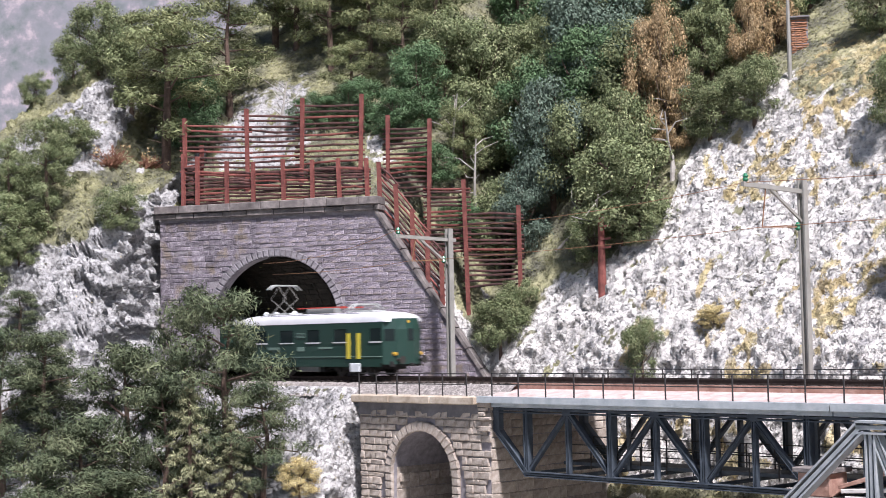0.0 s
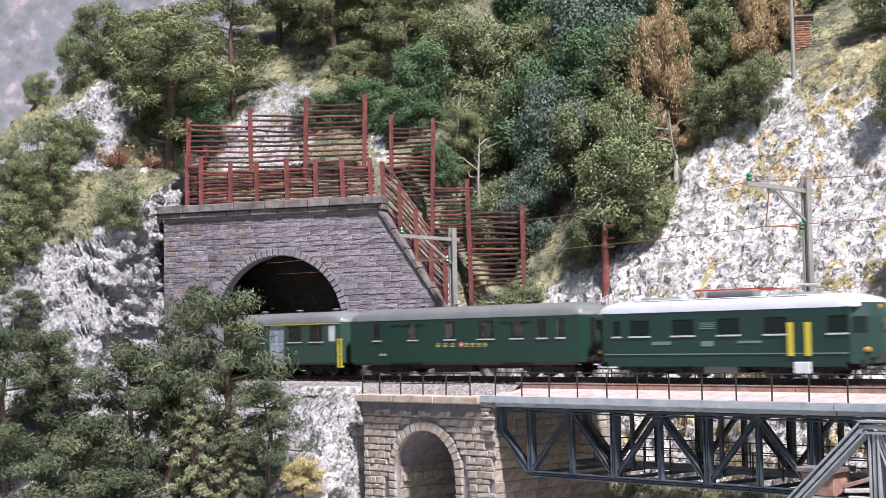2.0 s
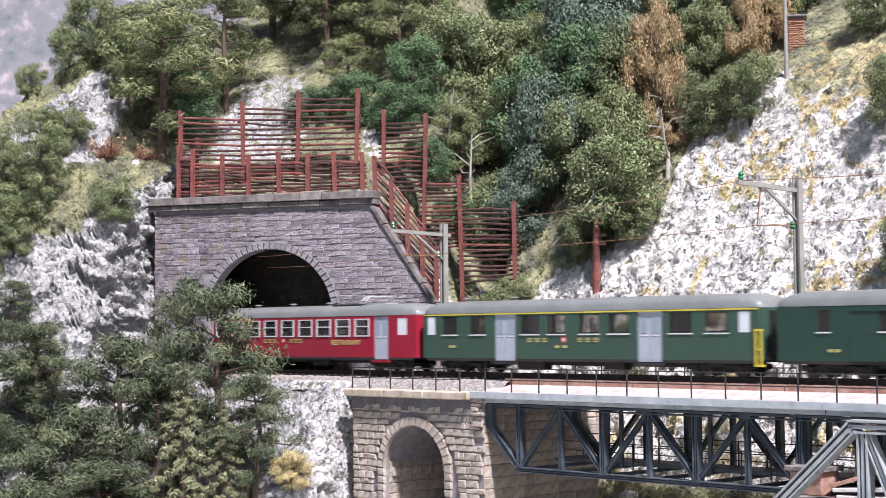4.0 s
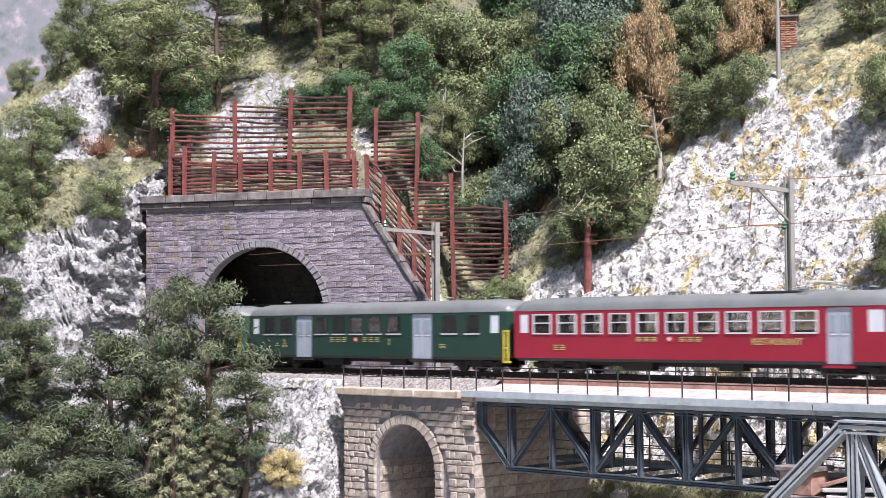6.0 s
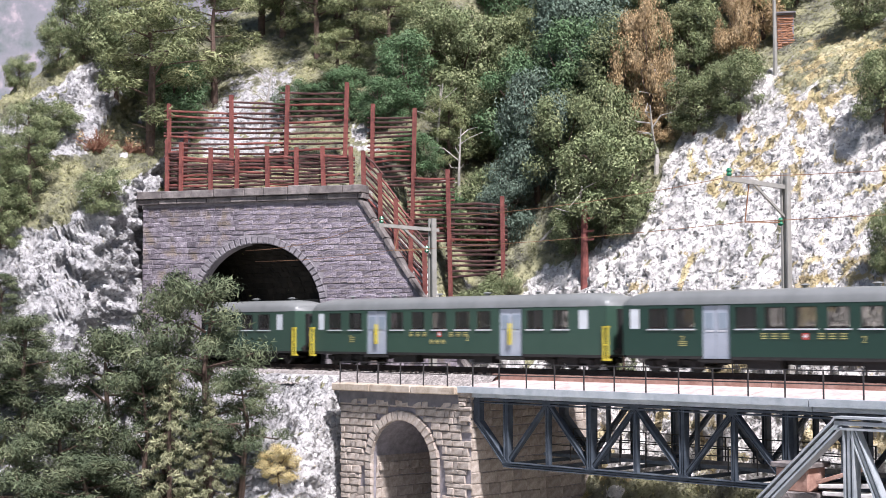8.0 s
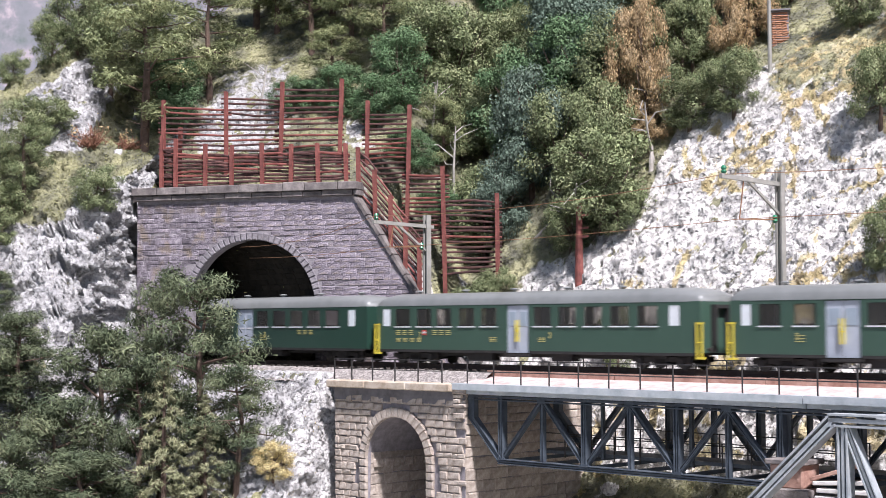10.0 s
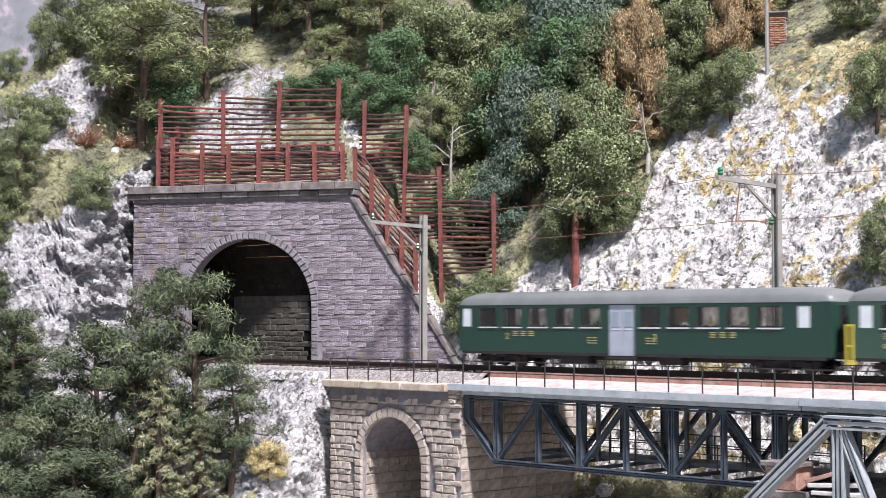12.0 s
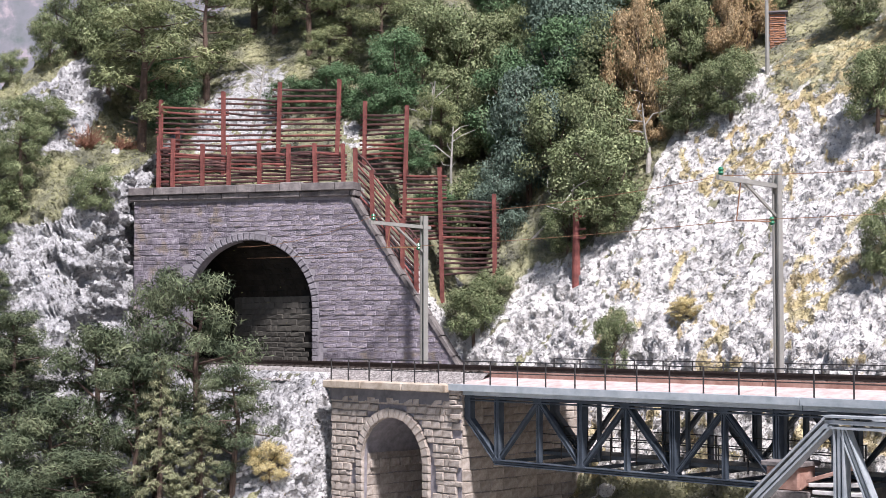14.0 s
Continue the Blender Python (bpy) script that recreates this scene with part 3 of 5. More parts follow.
def build_portal():
    rng = np.random.default_rng(3)
    base = thing("wall_portal", PORTAL, "purple-grey stone tunnel portal wall with sloping wing", "tunnel portal", kind="structure")
    top = lambda x: 12.0 if x < 8.1 else 12.0 - (x - 8.1) * 1.5
    part("backing", arched_wall(-9.6, 16.9, 0, 5.1, 3.8, -1.2, top, 0, 1.0), M_MORTAR, base)
    part("return_wall", boxes((-9.7, -8.7, 0.2, 6, -1.2, 11.9)), M_MORTAR, base)
    # barrel, running along the rails
    bm = bmesh.new()
    rows = []
    for d in (0.0, 6, 12, 30, 110, 240):
        rows.append([bm.verts.new((x - 0.886 * d, 0.3 + 0.463 * d, z)) for x, z in arch_outline(5.12, 3.8)])
    for a, b in zip(rows, rows[1:]):
        for i in range(len(a) - 1):
            bm.faces.new((a[i], a[i + 1], b[i + 1], b[i]))
    part("lining", bm, M_BARREL_SHADE, base)
    floor = bmesh.new()
    lo = [floor.verts.new((x - 0.886 * d, 0.3 + 0.463 * d, -0.78)) for d in (-0.3, 240) for x in (-5.2, 5.2)]
    floor.faces.new((lo[0], lo[1], lo[3], lo[2]))
    part("tunnel_floor", floor, M_BALLAST, base)
    # unseen cap added at the far end to keep stray light out
    part("tunnel_end", boxes((-222, -205, 111, 113, -2, 10)), M_BARREL_SHADE, base)
    ok = lambda x, z, h: z < top(x + h * 0.7) - 0.1 and not (abs(x) < 5.62 + h * 0.75 and z < 3.8) and (math.hypot(max(0, abs(x) - h * 0.7), z - 3.8) > 5.66 or z < 3.8)
    masonry(base, courses(-9.6, 16.6, -1.0, 11.9, 0.4, 0.75, ok, rng, 0.0, 0.03), M_BLOCK, 0.045, rng, lambda p: p.x > -1.5 and p.z > 0.5)
    # arch ring and jambs
    rows = ring(0, 3.8, 5.1, 0.54, 36, 0.0)
    for s in (-1, 1):
        for i in range(9):
            rows.append((Matrix.Translation((s * 5.37, 0, 3.55 - 0.5 * i)), 0.52, 0.46))
    masonry(base, rows, M_RING, 0.13, rng, lambda p: True)
    # lining stones on the wall that daylight reaches, coloured lighter than the vault
    turn = Matrix(((0.886, 0.463, 0, 5.1), (-0.463, 0.886, 0, 0.3), (0, 0, 1, 0), (0, 0, 0, 1)))
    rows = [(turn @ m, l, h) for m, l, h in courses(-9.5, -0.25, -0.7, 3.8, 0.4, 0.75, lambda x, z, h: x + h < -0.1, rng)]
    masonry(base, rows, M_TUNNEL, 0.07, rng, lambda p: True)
    vault, haunch, axis = [], [], Vector((0.886, -0.463, 0))
    for k in range(24):
        a = (k + 0.5) * 0.0905
        rise = Vector((-math.sin(a), 0, math.cos(a)))
        inward = rise.cross(axis).normalized()
        inward = inward if inward.x * math.cos(a) < 0 else -inward
        for m, l, h in courses(-9.5, -0.25, 0, 0.3, 0.46, 0.85, lambda x, z, h: x + h < -0.1, rng):
            at = Vector((5.1 * math.cos(a), 0.3, 3.8 + 5.1 * math.sin(a))) + axis * m.translation.x
            turn = Matrix((axis, -inward, rise)).transposed().to_4x4()
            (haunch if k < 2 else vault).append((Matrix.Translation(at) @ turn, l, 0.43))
    # lowest vault rows keep the lit wall's colour, the rest are darkened as shade
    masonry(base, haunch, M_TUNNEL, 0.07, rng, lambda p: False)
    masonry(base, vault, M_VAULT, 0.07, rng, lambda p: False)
    # coping: two bands of long slabs, and the slanting wing cap
    for z0, z1, out in ((12.0, 12.4, 0.3), (12.42, 13.0, 0.5)):
        x = -9.9
        while x < 8.4:
            e = min(x + rng.uniform(1.5, 2.6), 8.5)
            part("coping_slab", box(bmesh.new(), x + 0.02, e - 0.02, -out + rng.normal(0, 0.02), 1.1, z0, z1 + rng.normal(0, 0.02), 0.04), M_CAP, base)
            x = e
    for i in range(9):
        a, b = 8.2 + 0.97 * i, 8.2 + 0.97 * (i + 1) - 0.05
        part("wing_slab", beam(bmesh.new(), (a, 0.42, top(a) + 0.06), (b, 0.42, top(b) + 0.06), 1.25, 0.24), M_CAP, base)


build_portal()


# ---- rockfall fences ----
def fence_post(bm, z):
    box(bm, -0.125, 0.125, -0.15, -0.1, 0, z)
    box(bm, -0.125, 0.125, 0.1, 0.15, 0, z)
    box(bm, -0.04, 0.04, -0.1, 0.1, 0, z)
    return bm


def build_fence(posts, logs, low, high, label, over=0.25, slanted=False, thick=0.085):
    """Posts at rows of (x, y, foot, top) in the portal's frame, with logs between shares low and high of their height."""
    rng = np.random.default_rng(int(100 * posts[0][3]))
    base = thing("rockfall_fence", PORTAL, label, "fence", "rockfall fences above the portal")
    for x, y, zb, zt in posts:
        p = PORTAL @ Vector((x, y, 0))
        foot = min(zb, float(ground(p.x, p.y)) - 0.3) if not slanted else zb - 0.3
        foot = max(foot, zb - 2.5)
        ob = part("post", fence_post(bmesh.new(), zt - foot), M_RUST, base)
        ob.matrix_basis = scaled(pose(x, y - 0.14, foot, rng.normal(0, 0.8), rng.normal(0, 0.8), 0))
    for (xa, ya, ba, ta), (xb, yb, bb, tb) in zip(posts, posts[1:]):
        if not slanted:
            b, t = max(ba, bb) * 0.5 + min(ba, bb) * 0.5, min(ta, tb)
            ba = bb = b
            ta, tb = t, t - 0.25
        for i in range(logs):
            f = low + (high - low) * i / (logs - 1)
            za, zb = ba + (ta - ba) * f, bb + (tb - bb) * f
            j = rng.normal(0, 0.05, 4)
            mid = ((xa + xb) / 2, (ya + yb) / 2 + 0.12 + j[2], (za + zb) / 2 + j[0])
            tube_bm = tube(bmesh.new(), [(xa - over, ya + 0.12, za + j[1]), mid, (xb + over * 0.5, yb + 0.12, zb + j[3])], [thick * 0.9, thick * 1.1, thick * 0.85], 6)
            part("log", tube_bm, M_LOG if rng.random() < 0.75 else M_RUST, base)


build_fence([(-8.2, 4.2, 14.0, 18.2), (-8.3, 1.5, 13.1, 17.2), (-7.0, 1.3, 13.1, 16.9), (-4.5, 1.3, 13.0, 16.4), (-2.3, 1.3, 13.0, 16.2), (0.3, 1.3, 13.0, 16.3), (2.6, 1.3, 13.0, 16.1), (4.9, 1.3, 13.0, 16.1), (7.1, 1.3, 13.1, 16.0)], 10, 0.05, 0.8, "low red-brown steel post fence with dark logs on the portal", thick=0.095)
build_fence([(-8.5, 2.2, 14.2, 20.1), (-4.0, 4.0, 15.6, 20.8), (0.3, 4.6, 15.7, 21.4), (5.2, 4.6, 15.8, 21.4)], 12, 0.02, 0.9, "tall stepped red-brown post fence with overhanging dark logs", over=0.6)
build_fence([(7.5, 4.5, 14.8, 19.6), (11.0, 3.6, 11.2, 19.0), (14.2, 3.0, 6.1, 14.2), (18.2, 3.0, 6.1, 12.1)], 15, 0.04, 0.93, "tall stepped red-brown log fence beside the wing wall", over=0.45)
build_fence([(8.2, 0.9, 11.9, 15.6), (9.5, 0.9, 10.2, 13.9), (10.7, 0.9, 8.4, 12.0), (11.8, 0.9, 6.7, 10.3), (12.9, 0.9, 5.0, 8.8)], 9, 0.04, 0.95, "red-brown log fence slanting down along the wing wall", slanted=True)


# ---- railway ----
def build_track():
    base = thing("railway_track", TRACK, "single railway track with dark rails on sleepers", "track", kind="structure")
    for s in (-0.83, 0.83):
        bm = bmesh.new()
        box(bm, -215, 245, s - 0.045, s + 0.045, -0.06, 0.0)
        box(bm, -215, 245, s - 0.02, s + 0.02, -0.2, -0.06)
        box(bm, -215, 245, s - 0.13, s + 0.13, -0.26, -0.2)
        part("rail", bm, M_RAIL, base)
    proto, n = None, 0
    for i in range(330):
        u = -28 + 0.72 * i
        if n < 110 and proto:
            again(proto, pose(u, 0, -0.34), base)
        elif not proto:
            proto = part("sleeper", box(bmesh.new(), -0.15, 0.15, -1.5, 1.5, -0.09, 0.08, 0.02), M_SLEEPER, base)
            proto.matrix_basis = scaled(pose(u, 0, -0.34))
        else:
            break
        n += 1
    rest = bmesh.new()
    for i in range(110, 375):
        box(rest, -28 + 0.72 * i - 0.15, -28 + 0.72 * i + 0.15, -1.5, 1.5, -0.43, -0.26)
    tagged(part("sleepers", rest, M_SLEEPER, base), kind="stuff")
    # ballast, heaped between the portal and the bridge
    xs, ys = np.arange(-34, 4.6, 0.13), np.arange(-3.6, 4.6, 0.13)
    X, Y = np.meshgrid(xs, ys)
    Z = -0.42 - 0.62 * np.clip(np.abs(Y) - 2.2, 0, 9) + 0.09 * ridged(X, Y, X * 0, 0.28, 2)
    verts = np.stack([X, Y, Z], -1).reshape(-1, 3) * CM
    k = len(xs)
    idx = np.arange(X.size).reshape(X.shape)
    quads = np.stack([idx[:-1, :-1], idx[:-1, 1:], idx[1:, 1:], idx[1:, :-1]], -1).reshape(-1, 4)
    me = bpy.data.meshes.new("ballast")
    me.from_pydata(verts.tolist(), [], quads.tolist())
    me.materials.append(M_BALLAST)
    ob = new("ballast", me)
    ob.matrix_basis = scaled(TRACK)
    tagged(ob, "light grey-brown stone ballast bed", "ballast", kind="stuff")


build_track()


def railing(base, rows, y, z, height, label=""):
    """Posts at rows along x, with two thin rails."""
    proto = None
    for x in rows:
        if proto is None:
            proto = part("railing_post", boxes((-0.034, 0.034, -0.03, 0.03, -0.35, height)), M_IRON, base, label)
            proto.matrix_basis = scaled(pose(x, y, z))
        else:
            again(proto, pose(x, y, z), base)
    for f in (0.52, 1.0):
        part("handrail", beam(bmesh.new(), (rows[0] - 0.03, y, z + height * f), (rows[-1] + 0.03, y, z + height * f), 0.05, 0.06), M_IRON, base)


def channel(bm, a, b, w, h):
    """A riveted member: two flanges and a web."""
    a, b = Vector(a), Vector(b)
    up = Vector((0, 1, 0))
    side = (b - a).normalized().cross(up).normalized()
    beam(bm, a, b, w * 0.3, h, up)
    for s in (-1, 1):
        beam(bm, a + side * (s * w * 0.42), b + side * (s * w * 0.42), w * 0.16, h * 1.25, up)
    return bm


def build_bridge():
    base = thing("truss_bridge", TRACK, "blue-grey steel deck truss railway bridge with pinkish deck", "bridge", kind="structure")
    # deck in bays of planking, with a red-brown sill beside the sleepers
    for i in range(24):
        a = 3.7 + 10 * i
        for s in (-1, 1):
            bm = box(bmesh.new(), a + 0.02, a + 9.98, -2.6, 0, -0.12, 0)
            bm.transform(Matrix.Translation((0, s * 1.85, -0.62)) @ Matrix.Diagonal((1, -s, 1, 1)) @ Matrix.Shear("XY", 4, (0, 0)) @ pose(0, 0, 0, 9.6))
            bmesh.ops.recalc_face_normals(bm, faces=list(bm.faces))
            part("deck_slab", bm, M_DECK, base)
        part("track_trough", boxes((a, a + 10, -1.7, 1.7, -1.2, -0.44)), M_BALLAST, base)
        part("guard_plank", boxes((a + 0.03, a + 9.97, -1.88, -1.7, -1.2, -0.28), (a + 0.03, a + 9.97, 1.7, 1.88, -1.2, -0.28)), M_SILL, base)
    for s in (-1, 1):
        for a, b in ((3.4, 27.6), (27.66, 62), (62.06, 245)):
            bm = boxes((a, b, s * 4.5 - 0.22, s * 4.5 + 0.22, -1.36, -0.98))
            box(bm, a, b, s * 4.3 - 0.1, s * 4.3 + 0.1, -1.62, -1.3)
            part("edge_girder", bm, M_EDGE, base)
    railing(base, [4.55 + 2.16 * i for i in range(62)], -4.45, -0.98, 1.38, "thin dark railing")
    railing(base, [4.0 + 2.16 * i for i in range(62)], 4.45, -0.98, 1.38)
    # two Warren trusses with posts
    nodes = [6.9 + 3.17 * i for i in range(8)]
    for s in (-1, 1):
        y = s * 3.9
        part("bottom_chord", channel(bmesh.new(), (nodes[0] - 0.2, y, -5.5), (29.5, y, -5.5), 0.3, 0.42), M_STEEL, base)
        part("top_chord", channel(bmesh.new(), (3.9, y, -1.75), (62, y, -1.75), 0.42, 0.42), M_STEEL, base)
        part("end_post", channel(bmesh.new(), (4.4, y, -2.9), (nodes[0], y, -5.5), 0.36, 0.36), M_STEEL, base)
        part("bearing_plate", boxes((3.75, 4.75, y - 0.2, y + 0.2, -3.1, -1.6)), M_STEEL, base)
        for i, u in enumerate(nodes):
            w = 0.36 if i % 2 == 0 else 0.24
            part("post", channel(bmesh.new(), (u, y, -5.4), (u, y, -1.6), w, w), M_STEEL, base)
            part("gusset", boxes((u - 0.3, u + 0.3, y - 0.2, y + 0.2, -5.55, -5.25) if i % 2 == 0 else (u - 0.3, u + 0.3, y - 0.2, y + 0.2, -1.95, -1.65)), M_STEEL, base)
            if i < 7:
                z0, z1 = (-5.4, -1.8) if i % 2 == 0 else (-1.8, -5.4)
                part("diagonal", channel(bmesh.new(), (u, y, z0), (nodes[i + 1], y, z1), 0.23, 0.26), M_STEEL, base)
    for i, u in enumerate(nodes):
        part("cross_beam", boxes((u - 0.16, u + 0.16, -3.8, 3.8, -1.9, -1.4)), M_STEEL, base)
        part("cross_tie", boxes((u - 0.1, u + 0.1, -3.8, 3.8, -5.6, -5.4)), M_STEEL, base)
        if i % 2 == 1:
            part("hanger", boxes((u + 0.9, u + 1.1, 0.2, 0.4, -5.4, -1.4)), M_STEEL, base)
    # inspection walkway inside the truss
    part("walkway", boxes((5.5, 29, 0.8, 3.2, -5.35, -5.15)), M_STEEL, base)
    railing(base, [5.8 + 1.9 * i for i in range(12)], 3.3, -5.2, 1.4)
    railing(base, [5.8 + 1.9 * i for i in range(12)], 0.8, -5.2, 1.1)


build_bridge()


def build_main_span():
    base = thing("arch_span", TRACK, "light grey steel main span with heavy box chords", "bridge", kind="structure")
    for y in (-6.4, 6.4):
        part("top_chord", channel(bmesh.new(), (30.2, y, -1.95), (245, y, -1.95), 0.62, 0.6), M_CHORD, base)
        part("end_chord", channel(bmesh.new(), (30.4, y, -1.95), (20.5, y, -11.2), 0.62, 0.6), M_CHORD, base)
        part("lower_chord", channel(bmesh.new(), (22, y, -13), (60, y, -9.5), 0.6, 0.6), M_CHORD, base)
        for i in range(16):
            u = 30.9 + 3.6 * i
            part("post", channel(bmesh.new(), (u, y, -2.2), (u, y, -11.5), 0.55, 0.5), M_CHORD, base)
            part("diagonal", channel(bmesh.new(), (u + 0.2, y, -2.3), (u + 3.2, y, -9.5), 0.42, 0.42), M_CHORD, base)
    for i in range(10):
        u = 32 + 7.2 * i
        part("cross_beam", boxes((u - 0.25, u + 0.25, -6.2, 6.2, -2.1, -1.7)), M_CHORD, base)
    # support under the joint of the two spans
    part("bearing_block", box(bmesh.new(), 25.9, 27.7, -5.0, -3.4, -5.5, -4.35, 0.05), M_SILL, base)
    part("bearing_slab", box(bmesh.new(), 25.7, 27.9, -5.2, -3.2, -4.35, -4.1, 0.04), M_CAP, base)
    part("bearing_base", box(bmesh.new(), 25.4, 28.2, -5.3, 4, -12, -5.5, 0.05), M_CAP, base)
    for i, (x, z, t) in enumerate(((29.2, -4.6, 18), (29.4, -5.1, 3), (29.6, -5.5, 0), (29.5, -5.9, -2))):
        bm = box(bmesh.new(), -1.3, 1.3, -0.35, 0.35, -0.1, 0.1, 0.03)
        board = part("board", bm, M_BOARD if i else M_SILL, base)
        board.matrix_basis = scaled(pose(x, -4.3, z, 0, -t, 10))
    part("board_rack", boxes((28.3, 30.8, -4.6, -4.0, -6.6, -6.05)), M_STEEL, base)


build_main_span()


def build_pier():
    rng = np.random.default_rng(9)
    base = thing("bridge_pier", TRACK, "sand-grey rough stone bridge abutment with a small arch", "bridge pier", kind="structure")
    part("masonry_core", arched_wall(-7.6, 4.2, -1.75, 2.75, -6.0, -30, lambda x: -1.5, -4.3, 6.6), M_MORTAR, base)
    cx, half, spring = -1.75, 2.75, -6.0
    ok = lambda x, z, h: not (abs(x - cx) < half + 0.6 + h * 0.8 and z < spring) and math.hypot(x - cx, max(0, z - spring)) > half + 0.55 + h * 0.4 and x - h > -7.75 and x + h < 4.45
    masonry(base, courses(-7.6, 4.3, -13.5, -2.3, 0.42, 0.72, ok, rng, -4.3), M_PIER, 0.15, rng, lambda p: True)
    rows = ring(cx, spring, half, 0.62, 19, -4.3)
    for s in (-1, 1):
        for i in range(14):
            rows.append((Matrix.Translation((cx + s * (half + 0.3), -4.3, spring - 0.25 - 0.5 * i)), 0.62, 0.46))
    masonry(base, rows, M_PIER, 0.24, rng, lambda p: True)
    # the flank towards the steel span
    flank = Matrix(((0, -1, 0, 4.2), (1, 0, 0, 0), (0, 0, 1, 0), (0, 0, 0, 1)))
    rows = [(flank @ m, l, h) for m, l, h in courses(-4.3, 6.4, -13.5, -1.6, 0.62, 1.1, lambda x, z, h: True, rng)]
    masonry(base, rows, M_PIER, 0.08, rng, lambda p: True)
    inner = Matrix(((0, -1, 0, cx - half), (1, 0, 0, 0), (0, 0, 1, 0), (0, 0, 0, 1)))
    rows = [(inner @ m, l, h) for m, l, h in courses(-4.1, 6.3, -13.5, -6.0, 0.55, 1.1, lambda x, z, h: True, rng)]
    masonry(base, rows, M_PIER, 0.06, rng, lambda p: True)
    part("lintel_band", boxes((-7.65, 3.4, -4.45, -4.2, -2.3, -1.5)), M_BAND, base)
    masonry(base, courses(3.42, 4.3, -3.1, -1.5, 0.34, 0.8, lambda x, z, h: x + h < 4.5, rng, -4.42), M_PIER, 0.2, rng, lambda p: True)
    for a, b in ((-7.9, -4.2), (-4.17, -0.4), (-0.37, 3.5)):
        part("parapet_slab", box(bmesh.new(), a, b, -4.95, -3.5, -1.5, -1.02, 0.06), M_SAND, base)
    railing(base, [-7.7, -6.0, -4.0, -1.9, 0.2, 2.3], -4.35, -1.0, 1.35)
    for i in range(6):
        part("vault_stone", box(bmesh.new(), cx - half - 0.05, cx - half + 0.22, -3.9 + 0.9 * i, -3.15 + 0.9 * i, -6.6, -6.05, 0.05), M_PIER, base)


build_pier()


# ---- masts and wires ----
def build_mast(u, top, foot, reach, drop, label):
    base = thing("catenary_mast", TRACK @ pose(u, 4.15, 0), label, "mast", "catenary masts")
    bm = bmesh.new()
    plan = [(-0.22, -0.2), (-0.12, -0.2), (-0.12, -0.03), (0.12, -0.03), (0.12, -0.2), (0.22, -0.2), (0.22, 0.2), (0.12, 0.2), (0.12, 0.03), (-0.12, 0.03), (-0.12, 0.2), (-0.22, 0.2)]
    lo, hi = ([bm.verts.new((x, y, z)) for x, y in plan] for z in (foot, top))
    for i in range(12):
        bm.faces.new((lo[i], lo[(i + 1) % 12], hi[(i + 1) % 12], hi[i]))
    bm.faces.new(hi)
    part("pole", bm, M_MAST, base)
    part("foot", box(bmesh.new(), -0.4, 0.4, -0.4, 0.4, foot - 0.3, foot + 0.15, 0.04), M_CAP, base)
    z = top - 0.8
    part("arm", beam(bmesh.new(), (0, 0.6, z), (0, -reach, z + 0.12), 0.2, 0.24), M_MAST, base)
    part("brace", beam(bmesh.new(), (0, -0.1, z - 1.7), (0, -reach * 0.55, z), 0.12, 0.14), M_MAST, base)
    for y, zz in ((-reach + 0.3, z + 0.45), (-0.55, drop)):
        bm = bmesh.new()
        tube(bm, [(0, y, zz - 0.22), (0, y, zz - 0.1), (0, y, zz), (0, y, zz + 0.1), (0, y, zz + 0.25)], [0.08, 0.17, 0.11, 0.17, 0.08], 10)
        part("insulator", bm, M_GLAZE, base, "glossy green insulator")
    part("registration_arm", beam(bmesh.new(), (0, -0.3, drop), (0, -reach * 0.7, drop - 0.15), 0.07, 0.07), M_COPPER, base)
    part("drop_bar", beam(bmesh.new(), (0, -reach * 0.62, z + 0.1), (0, -reach * 0.7, drop - 0.15), 0.05, 0.05), M_COPPER, base)


build_mast(-7.7, 10.2, -0.9, 5.1, 8.0, "slim grey steel catenary mast with green insulators")
build_mast(20.9, 11.2, -1.0, 5.8, 8.4, "tall grey steel catenary mast on the bridge edge")


def build_wires():
    base = thing("overhead_wire", TRACK, "thin copper overhead wires along the track", "wire")
    for pts in (((-23, 0.4, 7.6), (-7.7, 0.4, 7.85), (20.9, 0.1, 8.25), (60, 0.1, 8.4)), ((-23, -0.5, 8.4), (-7.7, -0.8, 9.9), (20.9, -1.4, 10.6), (60, -1, 10.6))):
        bm = bmesh.new()
        full = []
        for a, b in zip(pts, pts[1:]):
            for i in range(8):
                f = i / 8
                p = Vector(a).lerp(Vector(b), f)
                p.z -= 0.5 * 4 * f * (1 - f) * (1 if pts[0][2] > 8 else 0.35)
                full.append(p)
        full.append(Vector(pts[-1]))
        tube(bm, full, [0.02] * len(full), 5)
        part("wire", bm, M_COPPER, base)


build_wires()


def build_stump_post():
    base = thing("wooden_post", pose(9.3, 104.4, 5.2), "red-brown notched timber post on the rock", "post")
    part("shaft", tube(bmesh.new(), [(0, 0, -0.5), (0, 0, 2.5), (0.03, 0, 5.8)], [0.33, 0.27, 0.2], 9), M_RUST, base)
    for z in (3.4, 4.0, 4.9):
        part("peg", beam(bmesh.new(), (-0.1, -0.2, z), (0.65, -0.25, z + 0.08), 0.14, 0.14), M_RUST, base)


build_stump_post()


